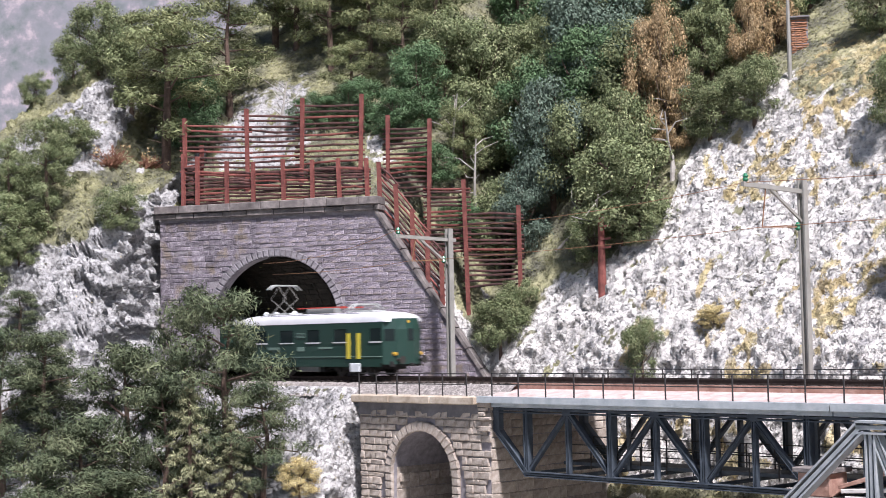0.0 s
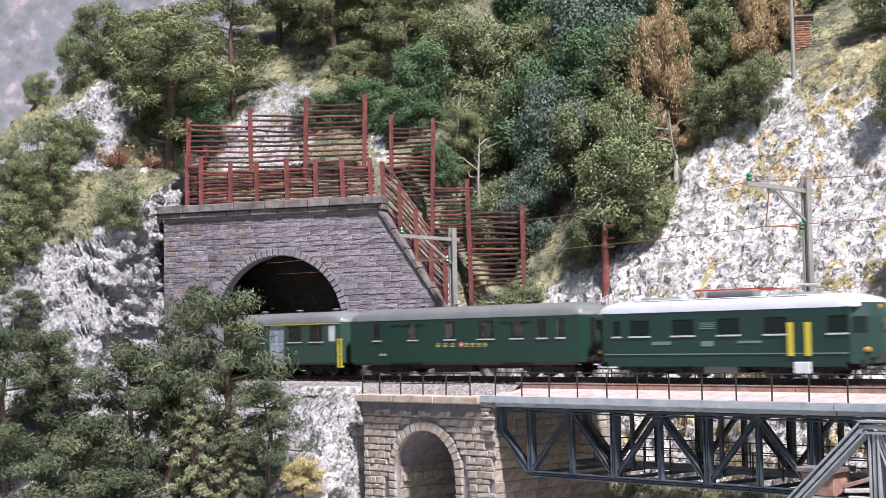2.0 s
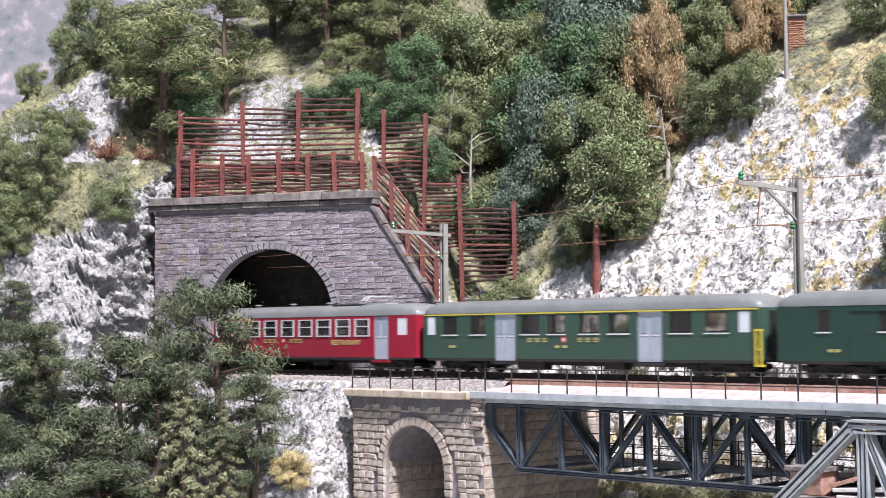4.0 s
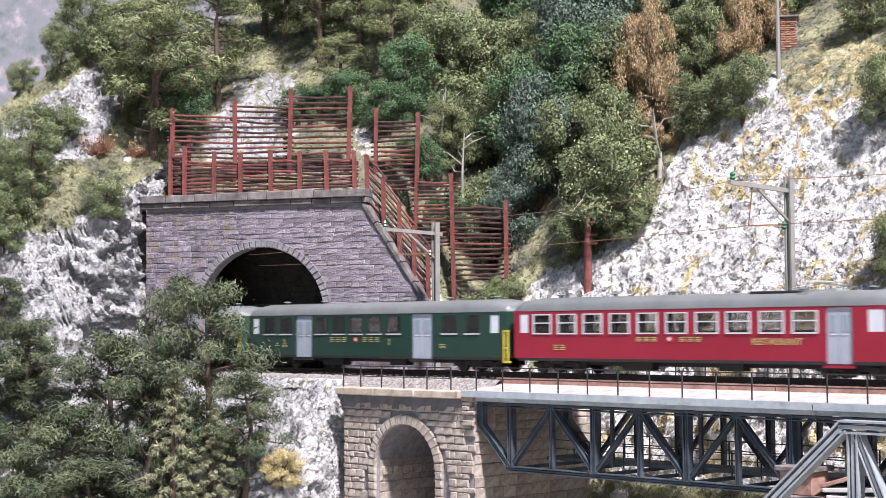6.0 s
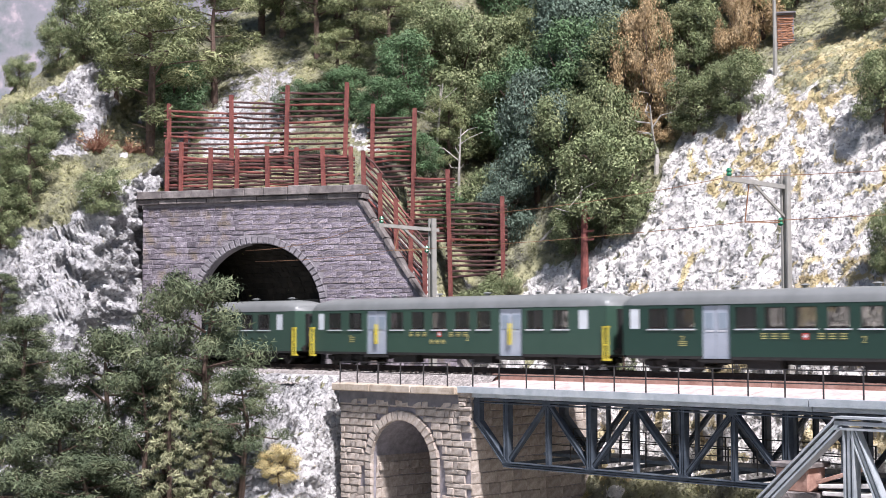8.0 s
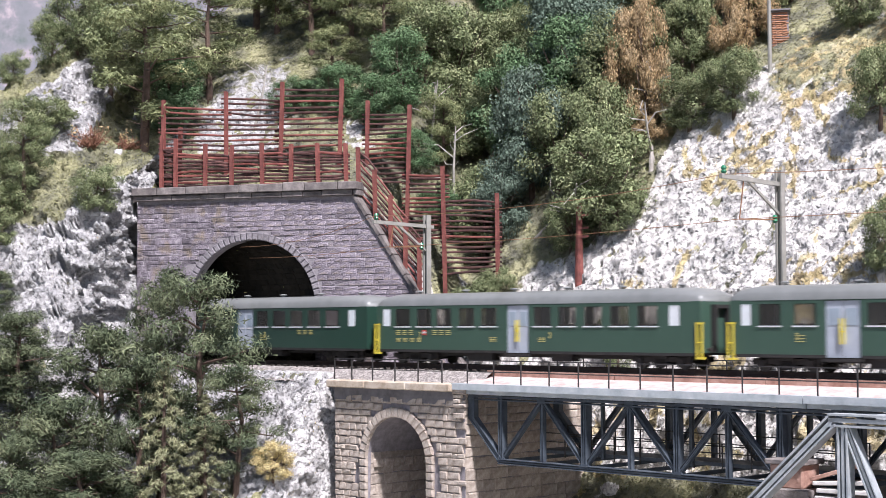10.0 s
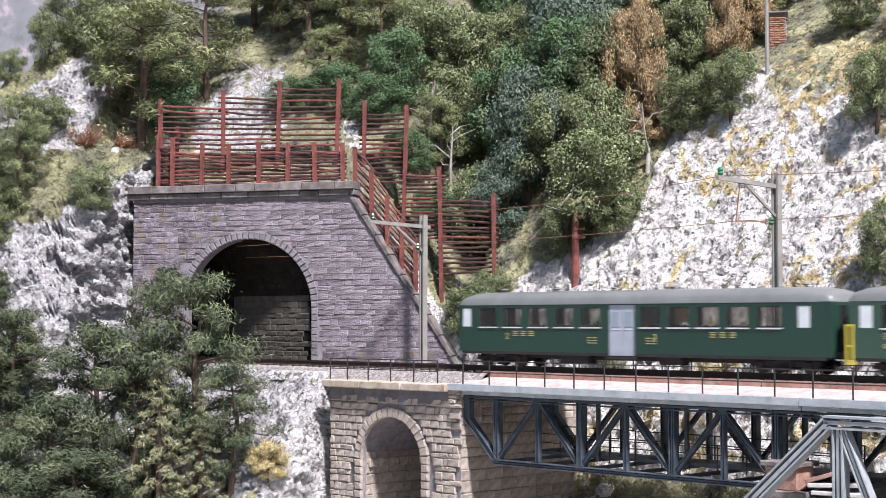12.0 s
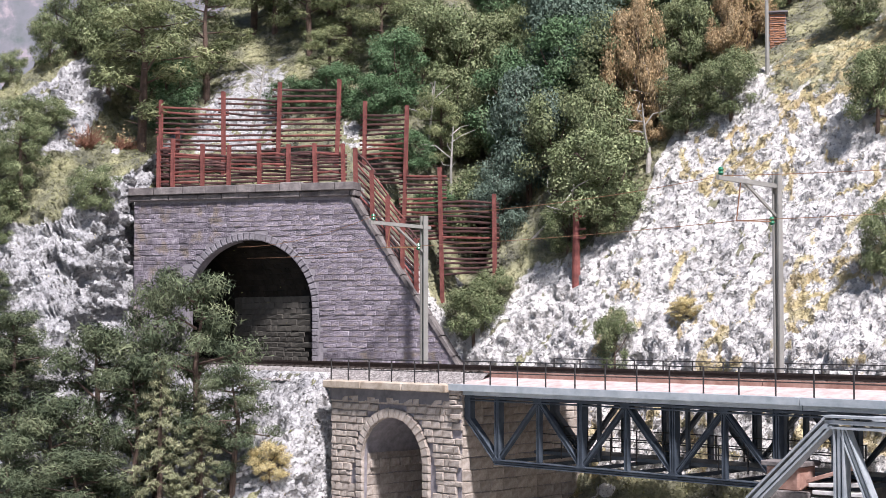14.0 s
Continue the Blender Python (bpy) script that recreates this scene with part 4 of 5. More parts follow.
# ---- train ----
def roof_shell(length, half, z0, rise, hood=1.5, n=10, drop=0.55):
    """A vaulted roof along x, rounded down at both ends."""
    bm = bmesh.new()
    rings = []
    for x, f in ((0, 0.0), (hood * 0.12, 0.45), (hood * 0.4, 0.75), (hood, 1.0), (length - hood, 1.0), (length - hood * 0.4, 0.75), (length - hood * 0.12, 0.45), (length, 0.0)):
        h = rise * (1 - drop * (1 - f))
        w = half * (1 - 0.05 * (1 - f))
        rings.append([bm.verts.new((x, -w * math.copysign(abs(math.cos(math.pi * i / n)) ** 0.62, math.cos(math.pi * i / n)), z0 + h * math.sin(math.pi * i / n) ** 0.75)) for i in range(n + 1)])
    for p, q in zip(rings, rings[1:]):
        for i in range(n):
            bm.faces.new((p[i], q[i], q[i + 1], p[i + 1]))
    bm.faces.new(rings[0])
    bm.faces.new(rings[-1][::-1])
    bmesh.ops.recalc_face_normals(bm, faces=list(bm.faces))
    return bm


def side_wall(length, half, z0, z1, sill, head, windows, doors, thick=0.09):
    """One wall along x at y -half, a single skin that is open at the windows and the doors."""
    bm = bmesh.new()
    xs = sorted({0.0, length, *(p for w in windows + doors for p in w)})
    zs = [z0, sill, head, head + 0.14, z1]
    at = {}

    def corner(x, y, z):
        if (x, y, z) not in at:
            at[(x, y, z)] = bm.verts.new((x, y, z))
        return at[(x, y, z)]

    solid = set()
    for i, (a, b) in enumerate(zip(xs, xs[1:])):
        mid = (a + b) / 2
        glazed, doorway = any(p < mid < q for p, q in windows), any(p < mid < q for p, q in doors)
        for k in range(4):
            if not (glazed and k == 1) and not (doorway and k < 3):
                solid.add((i, k))
    y0, y1 = -half, -half + thick
    for i, k in solid:
        a, b, c, d = xs[i], xs[i + 1], zs[k], zs[k + 1]
        bm.faces.new([corner(a, y0, c), corner(b, y0, c), corner(b, y0, d), corner(a, y0, d)])
        bm.faces.new([corner(a, y1, d), corner(b, y1, d), corner(b, y1, c), corner(a, y1, c)])
        for di, dk, p, q in ((-1, 0, (a, c), (a, d)), (1, 0, (b, d), (b, c)), (0, -1, (b, c), (a, c)), (0, 1, (a, d), (b, d))):
            if (i + di, k + dk) not in solid:
                bm.faces.new([corner(p[0], y0, p[1]), corner(q[0], y0, q[1]), corner(q[0], y1, q[1]), corner(p[0], y1, p[1])])
    bmesh.ops.recalc_face_normals(bm, faces=list(bm.faces))
    return bm


def bogie(base, x, wheelbase=2.9, radius=0.5, label=""):
    frame_ob = part("bogie", boxes((x - 2.1, x + 2.1, -1.12, -0.95, 0.42, 0.72), (x - 2.1, x + 2.1, 0.95, 1.12, 0.42, 0.72), (x - 0.5, x + 0.5, -1.2, 1.2, 0.3, 0.85),
                             (x - 0.35, x + 0.35, -1.2, -1.05, 0.15, 0.6)), M_BLACK, base, label)
    for dx in (-wheelbase / 2, wheelbase / 2):
        bm = bmesh.new()
        for s in (-0.83, 0.83):
            tube(bm, [(x + dx, s - 0.13, radius), (x + dx, s + 0.13, radius)], [radius, radius], 16)
        tube(bm, [(x + dx, -0.9, radius), (x + dx, 0.9, radius)], [0.12, 0.12], 8)
        part("wheelset", bm, M_WHEEL, frame_ob)
        for s in (-1, 1):
            part("axle_box", boxes((x + dx - 0.22, x + dx + 0.22, s * 1.14 - 0.09, s * 1.14 + 0.09, 0.3, 0.68), bevel=0.03), M_BLACK, frame_ob)


def word(text, m, size, material, parent):
    """Flat lettering lying on a wall that faces -y; m in cm."""
    curve = bpy.data.curves.new("lettering", "FONT")
    curve.body, curve.size, curve.extrude, curve.align_x = text, size * CM, 0.01 * CM, "CENTER"
    carrier = bpy.data.objects.new("lettering_source", curve)
    scene.collection.objects.link(carrier)
    me = bpy.data.meshes.new_from_object(carrier)
    bpy.data.objects.remove(carrier)
    me.materials.clear()
    me.materials.append(material)
    ob = new("lettering", me)
    ob.parent = parent
    ob.matrix_basis = scaled(m)
    return ob


def coach(name, label, length, windows, doors, small, body, group="", stripe=False, handles="", bars=(), extra=None, seat=None):
    """A bogie coach from x 0 to length; windows, doors and small white windows as stretches of x."""
    half, z0, z1, sill, head = 1.67, 0.95, 3.78, 2.45, 3.57
    base = thing(name, TRACK, label, "train car", group)
    for s in (1, -1):
        bm = side_wall(length, half, z0, z1, sill, head, windows + small, doors)
        if s < 0:
            bm.transform(Matrix.Scale(-1, 4, (0, 1, 0)))
            bmesh.ops.reverse_faces(bm, faces=list(bm.faces))
        part("side_wall", bm, body, base)
        y = -half * s
        skirt = bmesh.new()
        x = 0.35
        for a, b in sorted(doors) + [(length - 0.3, length)]:
            box(skirt, x, a, y * 0.985 - 0.03, y * 0.985 + 0.03, 0.78, z0)
            x = b
        part("skirt", skirt, M_BLACK, base)
        for a, b in windows:
            part("window_pane", boxes((a, b, y + s * 0.03 - 0.012, y + s * 0.03 + 0.012, sill, head)), M_PANE, base)
            if s > 0:
                part("window_sill", boxes((a - 0.08, b + 0.08, y - s * 0.03 - 0.02, y - s * 0.03 + 0.02, sill - 0.09, sill - 0.01)), M_SILVER, base)
        for a, b in small:
            part("frosted_pane", boxes((a, b, y + s * 0.03 - 0.015, y + s * 0.03 + 0.015, sill - 0.05, head)), M_FROST, base)
        for a, b in doors:
            leaf = bmesh.new()
            mid = (a + b) / 2
            for p, q in ((a + 0.03, mid - 0.02), (mid + 0.02, b - 0.03)):
                box(leaf, p, q, y + s * 0.1 - 0.03, y + s * 0.1 + 0.03, 0.82, head + 0.12)
            door = part("door", leaf, M_DOOR, base, "light grey folding door")
            for p, q in ((a + 0.2, mid - 0.18), (mid + 0.18, b - 0.2)):
                part("door_window", boxes((p, q, y + s * 0.06 - 0.01, y + s * 0.06 + 0.01, 2.45, 3.3)), M_GREYGLASS, door)
            part("step", boxes((a - 0.1, b + 0.1, y - s * 0.02 - 0.12, y - s * 0.02 + 0.12, 0.62, 0.76)), M_BLACK if not body is M_RED else M_RED, door)
            if "d" in handles:
                part("grab_rail", boxes((mid - 0.15, mid - 0.07, y - s * 0.05 - 0.03, y - s * 0.05 + 0.03, 1.5, 2.8), (mid + 0.07, mid + 0.15, y - s * 0.05 - 0.03, y - s * 0.05 + 0.03, 1.5, 2.8), (mid - 0.07, mid + 0.07, y - s * 0.05 - 0.03, y - s * 0.05 + 0.03, 2.1, 2.18)), M_YELLOW, door, "yellow grab rail")
            elif s > 0:
                part("grab_rail", boxes((a + 0.25, mid - 0.12, y + 0.05, y + 0.09, 2.28, 2.36), (mid + 0.12, b - 0.25, y + 0.05, y + 0.09, 2.28, 2.36)), M_SILVER, door)
        if stripe:
            part("class_stripe", boxes((0.1, length - 0.1, y - s * 0.015 - 0.015, y - s * 0.015 + 0.015, 3.66, 3.74)), M_YELLOW, base, "yellow first-class line")
        if s > 0:
            for x, z, w, h in bars:
                count = max(2, round(w / 0.6))
                strokes = [(x + k * w / count, x + k * w / count + 0.34 * min(1, w / count / 0.5), y - 0.025, y - 0.004, z + f * h, z + f * h + 0.055) for k in range(count) for f in (0, 0.5, 1)]
                part("marking", boxes(*strokes), M_GOLD, base)
    if len(bars) > 1 and bars[1][0] - bars[0][0] < 6:
        x, z = (bars[0][0] + bars[0][2] + bars[1][0]) / 2, bars[0][1]
        part("shield", boxes((x - 0.17, x + 0.17, -half - 0.02, -half - 0.004, z - 0.03, z + 0.31)), M_SIGNALRED, base, "small red shield")
        part("shield_cross", boxes((x - 0.11, x + 0.11, -half - 0.028, -half - 0.02, z + 0.1, z + 0.18), (x - 0.04, x + 0.04, -half - 0.032, -half - 0.02, z + 0.03, z + 0.25)), M_FROST, base, "white cross")
    for key, x in (("l", 0.05), ("r", length - 0.05)):
        if key in handles:
            part("corner_rail", boxes((x - 0.18, x - 0.11, -half - 0.12, -half - 0.04, 0.7, 2.6), (x + 0.15, x + 0.22, -half - 0.12, -half - 0.04, 0.7, 2.6), (x - 0.2, x + 0.34, -half - 0.12, -half + 0.02, 0.62, 0.74), (x - 0.2, x + 0.24, -half - 0.12, -half + 0.02, 2.52, 2.62), (x - 0.1, x + 0.14, -half - 0.1, -half - 0.05, 1.5, 1.58)), M_YELLOW, base, "yellow corner grab rail")
    for x in (0.0, length - 0.09):
        bm = boxes((x, x + 0.09, -half + 0.09, -0.55, z0, z1), (x, x + 0.09, 0.55, half - 0.09, z0, z1), (x, x + 0.09, -0.55, 0.55, 3.35, z1), (x + 0.02, x + 0.07, -0.55, 0.55, z0, 3.35))
        part("end_wall", bm, body, base)
        o = -0.32 if x == 0 else 0.09
        part("gangway", boxes((x + o, x + o + 0.32, -0.72, -0.55, 1.0, 3.5), (x + o, x + o + 0.32, 0.55, 0.72, 1.0, 3.5), (x + o, x + o + 0.32, -0.72, 0.72, 3.4, 3.6)), M_BLACK, base)
        b = -0.3 if x == 0 else length
        for y in (-1.0, 1.0):
            part("buffer", tube(bmesh.new(), [(b, y, 1.15), (b + 0.22, y, 1.15), (b + 0.3, y, 1.15)], [0.09, 0.09, 0.22], 10), M_WHEEL, base)
    part("roof", roof_shell(length, half + 0.02, z1 - 0.02, 0.82), M_ROOF, base, "", True)
    for i in range(6):
        x = 2.4 + i * (length - 4.8) / 5
        part("roof_vent", tube(bmesh.new(), [(x, 0, 4.55), (x, 0, 4.68), (x, 0, 4.72), (x, 0, 4.8)], [0.12, 0.12, 0.3, 0.12], 10), M_ROOF, base)
    part("floor", boxes((0.1, length - 0.1, -1.55, 1.55, 0.85, 1.0)), M_BLACK, base)
    part("underframe", boxes((4.6, length - 4.6, -0.9, 0.9, 0.55, 0.85), (8, 10.2, -1.35, -0.6, 0.3, 0.8), (length - 11, length - 9.4, -1.35, -0.6, 0.35, 0.8)), M_BLACK, base)
    seats = bmesh.new()
    x = 1.6
    while x < length - 1.6:
        if not any(a - 0.5 < x < b + 0.5 for a, b in doors):
            for y in (-1.5, 0.35):
                box(seats, x - 0.12, x + 0.12, y, y + 1.15, 1.0, 2.55)
        x += 1.02
    part("seating", seats, seat if seat else M_SEAT, base, "dark red seating")
    bogie(base, 3.1)
    bogie(base, length - 3.1)
    if extra:
        extra(base, half, length)
    return base


def dining_extra(base, half, length):
    for a, b in DINING_WINDOWS:
        part("window_frame", boxes((a - 0.07, a + 0.04, -half - 0.035, -half + 0.01, 2.45, 3.57), (b - 0.04, b + 0.07, -half - 0.035, -half + 0.01, 2.45, 3.57),
                                   (a + 0.04, b - 0.04, -half - 0.035, -half + 0.01, 3.0, 3.07), (a + 0.04, b - 0.04, -half - 0.035, -half + 0.01, 3.5, 3.57)), M_SILVER, base, "white window frame with a middle bar")
    word("RESTAURANT", pose(18.6, -half - 0.01, 1.78, 90), 0.5, M_GOLD, base)
    part("roof_hatch", boxes((16.6, 19.6, -1.2, -0.3, 4.4, 4.62), bevel=0.04), M_BLACK, base)
    panto(base, 20.2, 4.55, False)


def panto(base, x, z, raised):
    """A diamond collector: base frame, arms and contact bow."""
    part("collector_base", boxes((x - 1.4, x + 1.4, -0.6, -0.5, z, z + 0.1), (x - 1.4, x + 1.4, 0.5, 0.6, z, z + 0.1), (x - 1.2, x - 1.1, -0.6, 0.6, z, z + 0.1), (x + 1.1, x + 1.2, -0.6, 0.6, z, z + 0.1)), M_CHROME, base)
    h = 2.1 if raised else 0.45
    bm = bmesh.new()
    for s in (-1, 1):
        k = 1.0 if raised else 1.9
        beam(bm, (x - 0.9, s * 0.5, z + 0.1), (x + (0.9 if raised else -1.9), s * 0.55, z + h * 0.55), 0.04, 0.04)
        beam(bm, (x + 0.9, s * 0.5, z + 0.1), (x + (-0.9 if raised else 1.9), s * 0.55, z + h * 0.55), 0.04, 0.04)
        beam(bm, (x + 0.9 * k, s * 0.55, z + h * 0.55), (x, s * 0.5, z + h), 0.035, 0.035)
        beam(bm, (x - 0.9 * k, s * 0.55, z + h * 0.55), (x, s * 0.5, z + h), 0.035, 0.035)
    part("collector_arms", bm, M_MAST, base)
    bm = bmesh.new()
    for dx in (-0.2, 0.2):
        tube(bm, [(x + dx, -1.45, z + h - 0.25), (x + dx, -1.0, z + h + 0.06), (x + dx, 1.0, z + h + 0.06), (x + dx, 1.45, z + h - 0.25)], [0.06] * 4, 6)
    part("contact_bow", bm, M_CHROME, base, "pale metal contact bow")


def build_locomotive():
    length, half, z0, z1 = 16.2, 1.7, 0.95, 3.75
    base = thing("electric_locomotive", TRACK, "dark green electric model locomotive with silver roof", "locomotive")
    wins = [(0.75, 1.3), (2.0, 3.4), (5.0, 6.5), (8.1, 9.5), (11.1, 12.5), (14.9, 16.05)]
    for s in (1, -1):
        bm = side_wall(length, half, z0, z1, 2.42, 3.3, wins, [])
        if s < 0:
            bm.transform(Matrix.Scale(-1, 4, (0, 1, 0)))
            bmesh.ops.reverse_faces(bm, faces=list(bm.faces))
        part("side_wall", bm, M_LOCO, base)
        y = -half * s
        for a, b in wins:
            part("window_pane", boxes((a, b, y + s * 0.03 - 0.012, y + s * 0.03 + 0.012, 2.42, 3.3)), M_DUSK, base)
            part("window_sill", boxes((a - 0.08, b + 0.08, y - s * 0.03 - 0.02, y - s * 0.03 + 0.02, 2.33, 2.42)), M_SILVER, base)
        part("waist_line", boxes((0.1, length - 0.1, y - s * 0.02 - 0.02, y - s * 0.02 + 0.02, 1.36, 1.42)), M_PALEGREEN, base)
        part("louvre", boxes(*[(6.9, 7.9, y - 0.02 * s - 0.015, y - 0.02 * s + 0.015, 2.75 + 0.1 * i, 2.8 + 0.1 * i) for i in range(4)]), M_PALEGREEN, base)
        for x in (12.55, 13.6):
            part("grab_rail", boxes((x, x + 0.34, y - s * 0.07 - 0.03, y - s * 0.07 + 0.03, 1.25, 3.0)), M_YELLOW, base, "yellow vertical grab rail")
        part("cab_door", boxes((12.95, 13.55, y - s * 0.012 - 0.012, y - s * 0.012 + 0.012, 1.1, 3.3)), M_LOCO, base)
        part("step_plate", boxes((12.9, 13.9, y - s * 0.05 - 0.06, y - s * 0.05 + 0.06, 0.35, 0.95), bevel=0.03), M_FROST, base, "white step plate")
        for p, r, c, d in ((3.6, 4.9, 1.9, 2.1), (9.4, 10.9, 1.95, 2.08), (7.0, 7.8, 1.8, 2.1)):
            part("marking", boxes((p, r, y - s * 0.012 - 0.012, y - s * 0.012 + 0.012, c, d)), M_PALEGREEN, base)
        part("skirt", boxes((0.3, length - 0.3, y * 0.98 - 0.04, y * 0.98 + 0.04, 0.7, z0)), M_LOCO, base)
    # noses: three facets with cab windows
    for s, x in ((1, length), (-1, 0.0)):
        bm = bmesh.new()
        plan = [(x, -half), (x + s * 0.75, -half * 0.62), (x + s * 0.95, -half * 0.2), (x + s * 0.95, half * 0.2), (x + s * 0.75, half * 0.62), (x, half)]
        lo = [bm.verts.new((p, q, 0.85)) for p, q in plan]
        mi = [bm.verts.new((p, q, 3.2)) for p, q in plan]
        hi = [bm.verts.new((x + (p - x) * 0.72, q * 0.96, 3.95)) for p, q in plan]
        for r, t in ((lo, mi), (mi, hi)):
            for i in range(5):
                bm.faces.new((r[i], r[i + 1], t[i + 1], t[i]))
        bm.faces.new(hi)
        bm.faces.new(lo[::-1])
        bmesh.ops.recalc_face_normals(bm, faces=list(bm.faces))
        nose = part("nose", bm, M_LOCO, base)
        for (pa, qa), (pb, qb) in ((plan[0], plan[1]), (plan[2], plan[3]), (plan[4], plan[5])):
            pa, pb, qa, qb = pa * 0.85 + pb * 0.15, pb * 0.85 + pa * 0.15, qa * 0.85 + qb * 0.15, qb * 0.85 + qa * 0.15
            part("cab_window", beam(bmesh.new(), (pa, qa, 2.85), (pb, qb, 2.85), 0.06, 0.8), M_DUSK, nose)
        for q in (-1.15, 1.15):
            part("headlight", tube(bmesh.new(), [(x + s * 0.45, q, 1.55), (x + s * 0.72, q, 1.55), (x + s * 0.8, q, 1.55)], [0.14, 0.14, 0.1], 12), M_LAMP, nose, "amber headlight")
            part("buffer", tube(bmesh.new(), [(x + s * 0.5, q * 0.87, 1.15), (x + s * 1.15, q * 0.87, 1.15), (x + s * 1.25, q * 0.87, 1.15)], [0.11, 0.11, 0.28], 12), M_WHEEL, nose)
        part("headlight", tube(bmesh.new(), [(x + s * 0.5, 0, 3.72), (x + s * 0.8, 0, 3.72)], [0.13, 0.11], 12), M_LAMP, nose, "amber headlight")
        part("buffer_beam", boxes((x + s * 0.45 - 0.12, x + s * 0.45 + 0.12, -1.4, 1.4, 0.7, 1.05)), M_BLACK, nose)
        part("coupling", beam(bmesh.new(), (x + s * 0.5, 0, 0.9), (x + s * 1.2, 0, 0.8), 0.25, 0.2), M_BLACK, nose)
    part("roof", roof_shell(length + 0.7, half + 0.02, z1 - 0.02, 0.75, 1.6, 10, 0.5), M_SILVER, base, "silver roof", True).matrix_basis = scaled(pose(-0.35, 0, 0))
    part("roof_walkway", boxes((2, 13.5, -1.25, -0.75, 4.32, 4.4)), M_BLUEGREY, base)
    part("roof_walkway", boxes((2, 13.5, 0.75, 1.25, 4.32, 4.4)), M_BLUEGREY, base)
    part("roof_gear", boxes((6.4, 9.6, -0.35, 0.35, 4.45, 4.85), bevel=0.06), M_ROOF, base)
    part("busbar", boxes((5.6, 11, -0.5, -0.42, 4.85, 4.93), (9.5, 12, 0.2, 0.28, 4.8, 4.88)), M_SIGNALRED, base, "red roof conductor")
    for x in (1.2, 2.4, 4.6):
        part("roof_insulator", tube(bmesh.new(), [(x, 0, 4.4), (x, 0, 4.6), (x, 0, 4.75)], [0.1, 0.24, 0.08], 10), M_FROST, base)
    panto(base, 3.4, 4.5, True)
    panto(base, 12.6, 4.5, False)
    part("underframe", boxes((0.6, length - 0.6, -1.0, 1.0, 0.5, 0.95), (6.2, 9.6, -1.4, 1.4, 0.35, 0.95)), M_BLACK, base)
    part("battery_box", boxes((7.0, 9.2, -1.55, -1.2, 0.35, 0.85), bevel=0.04), M_ROOF, base)
    bogie(base, 3.6, 3.2, 0.58)
    bogie(base, length - 3.6, 3.2, 0.58)
    return base


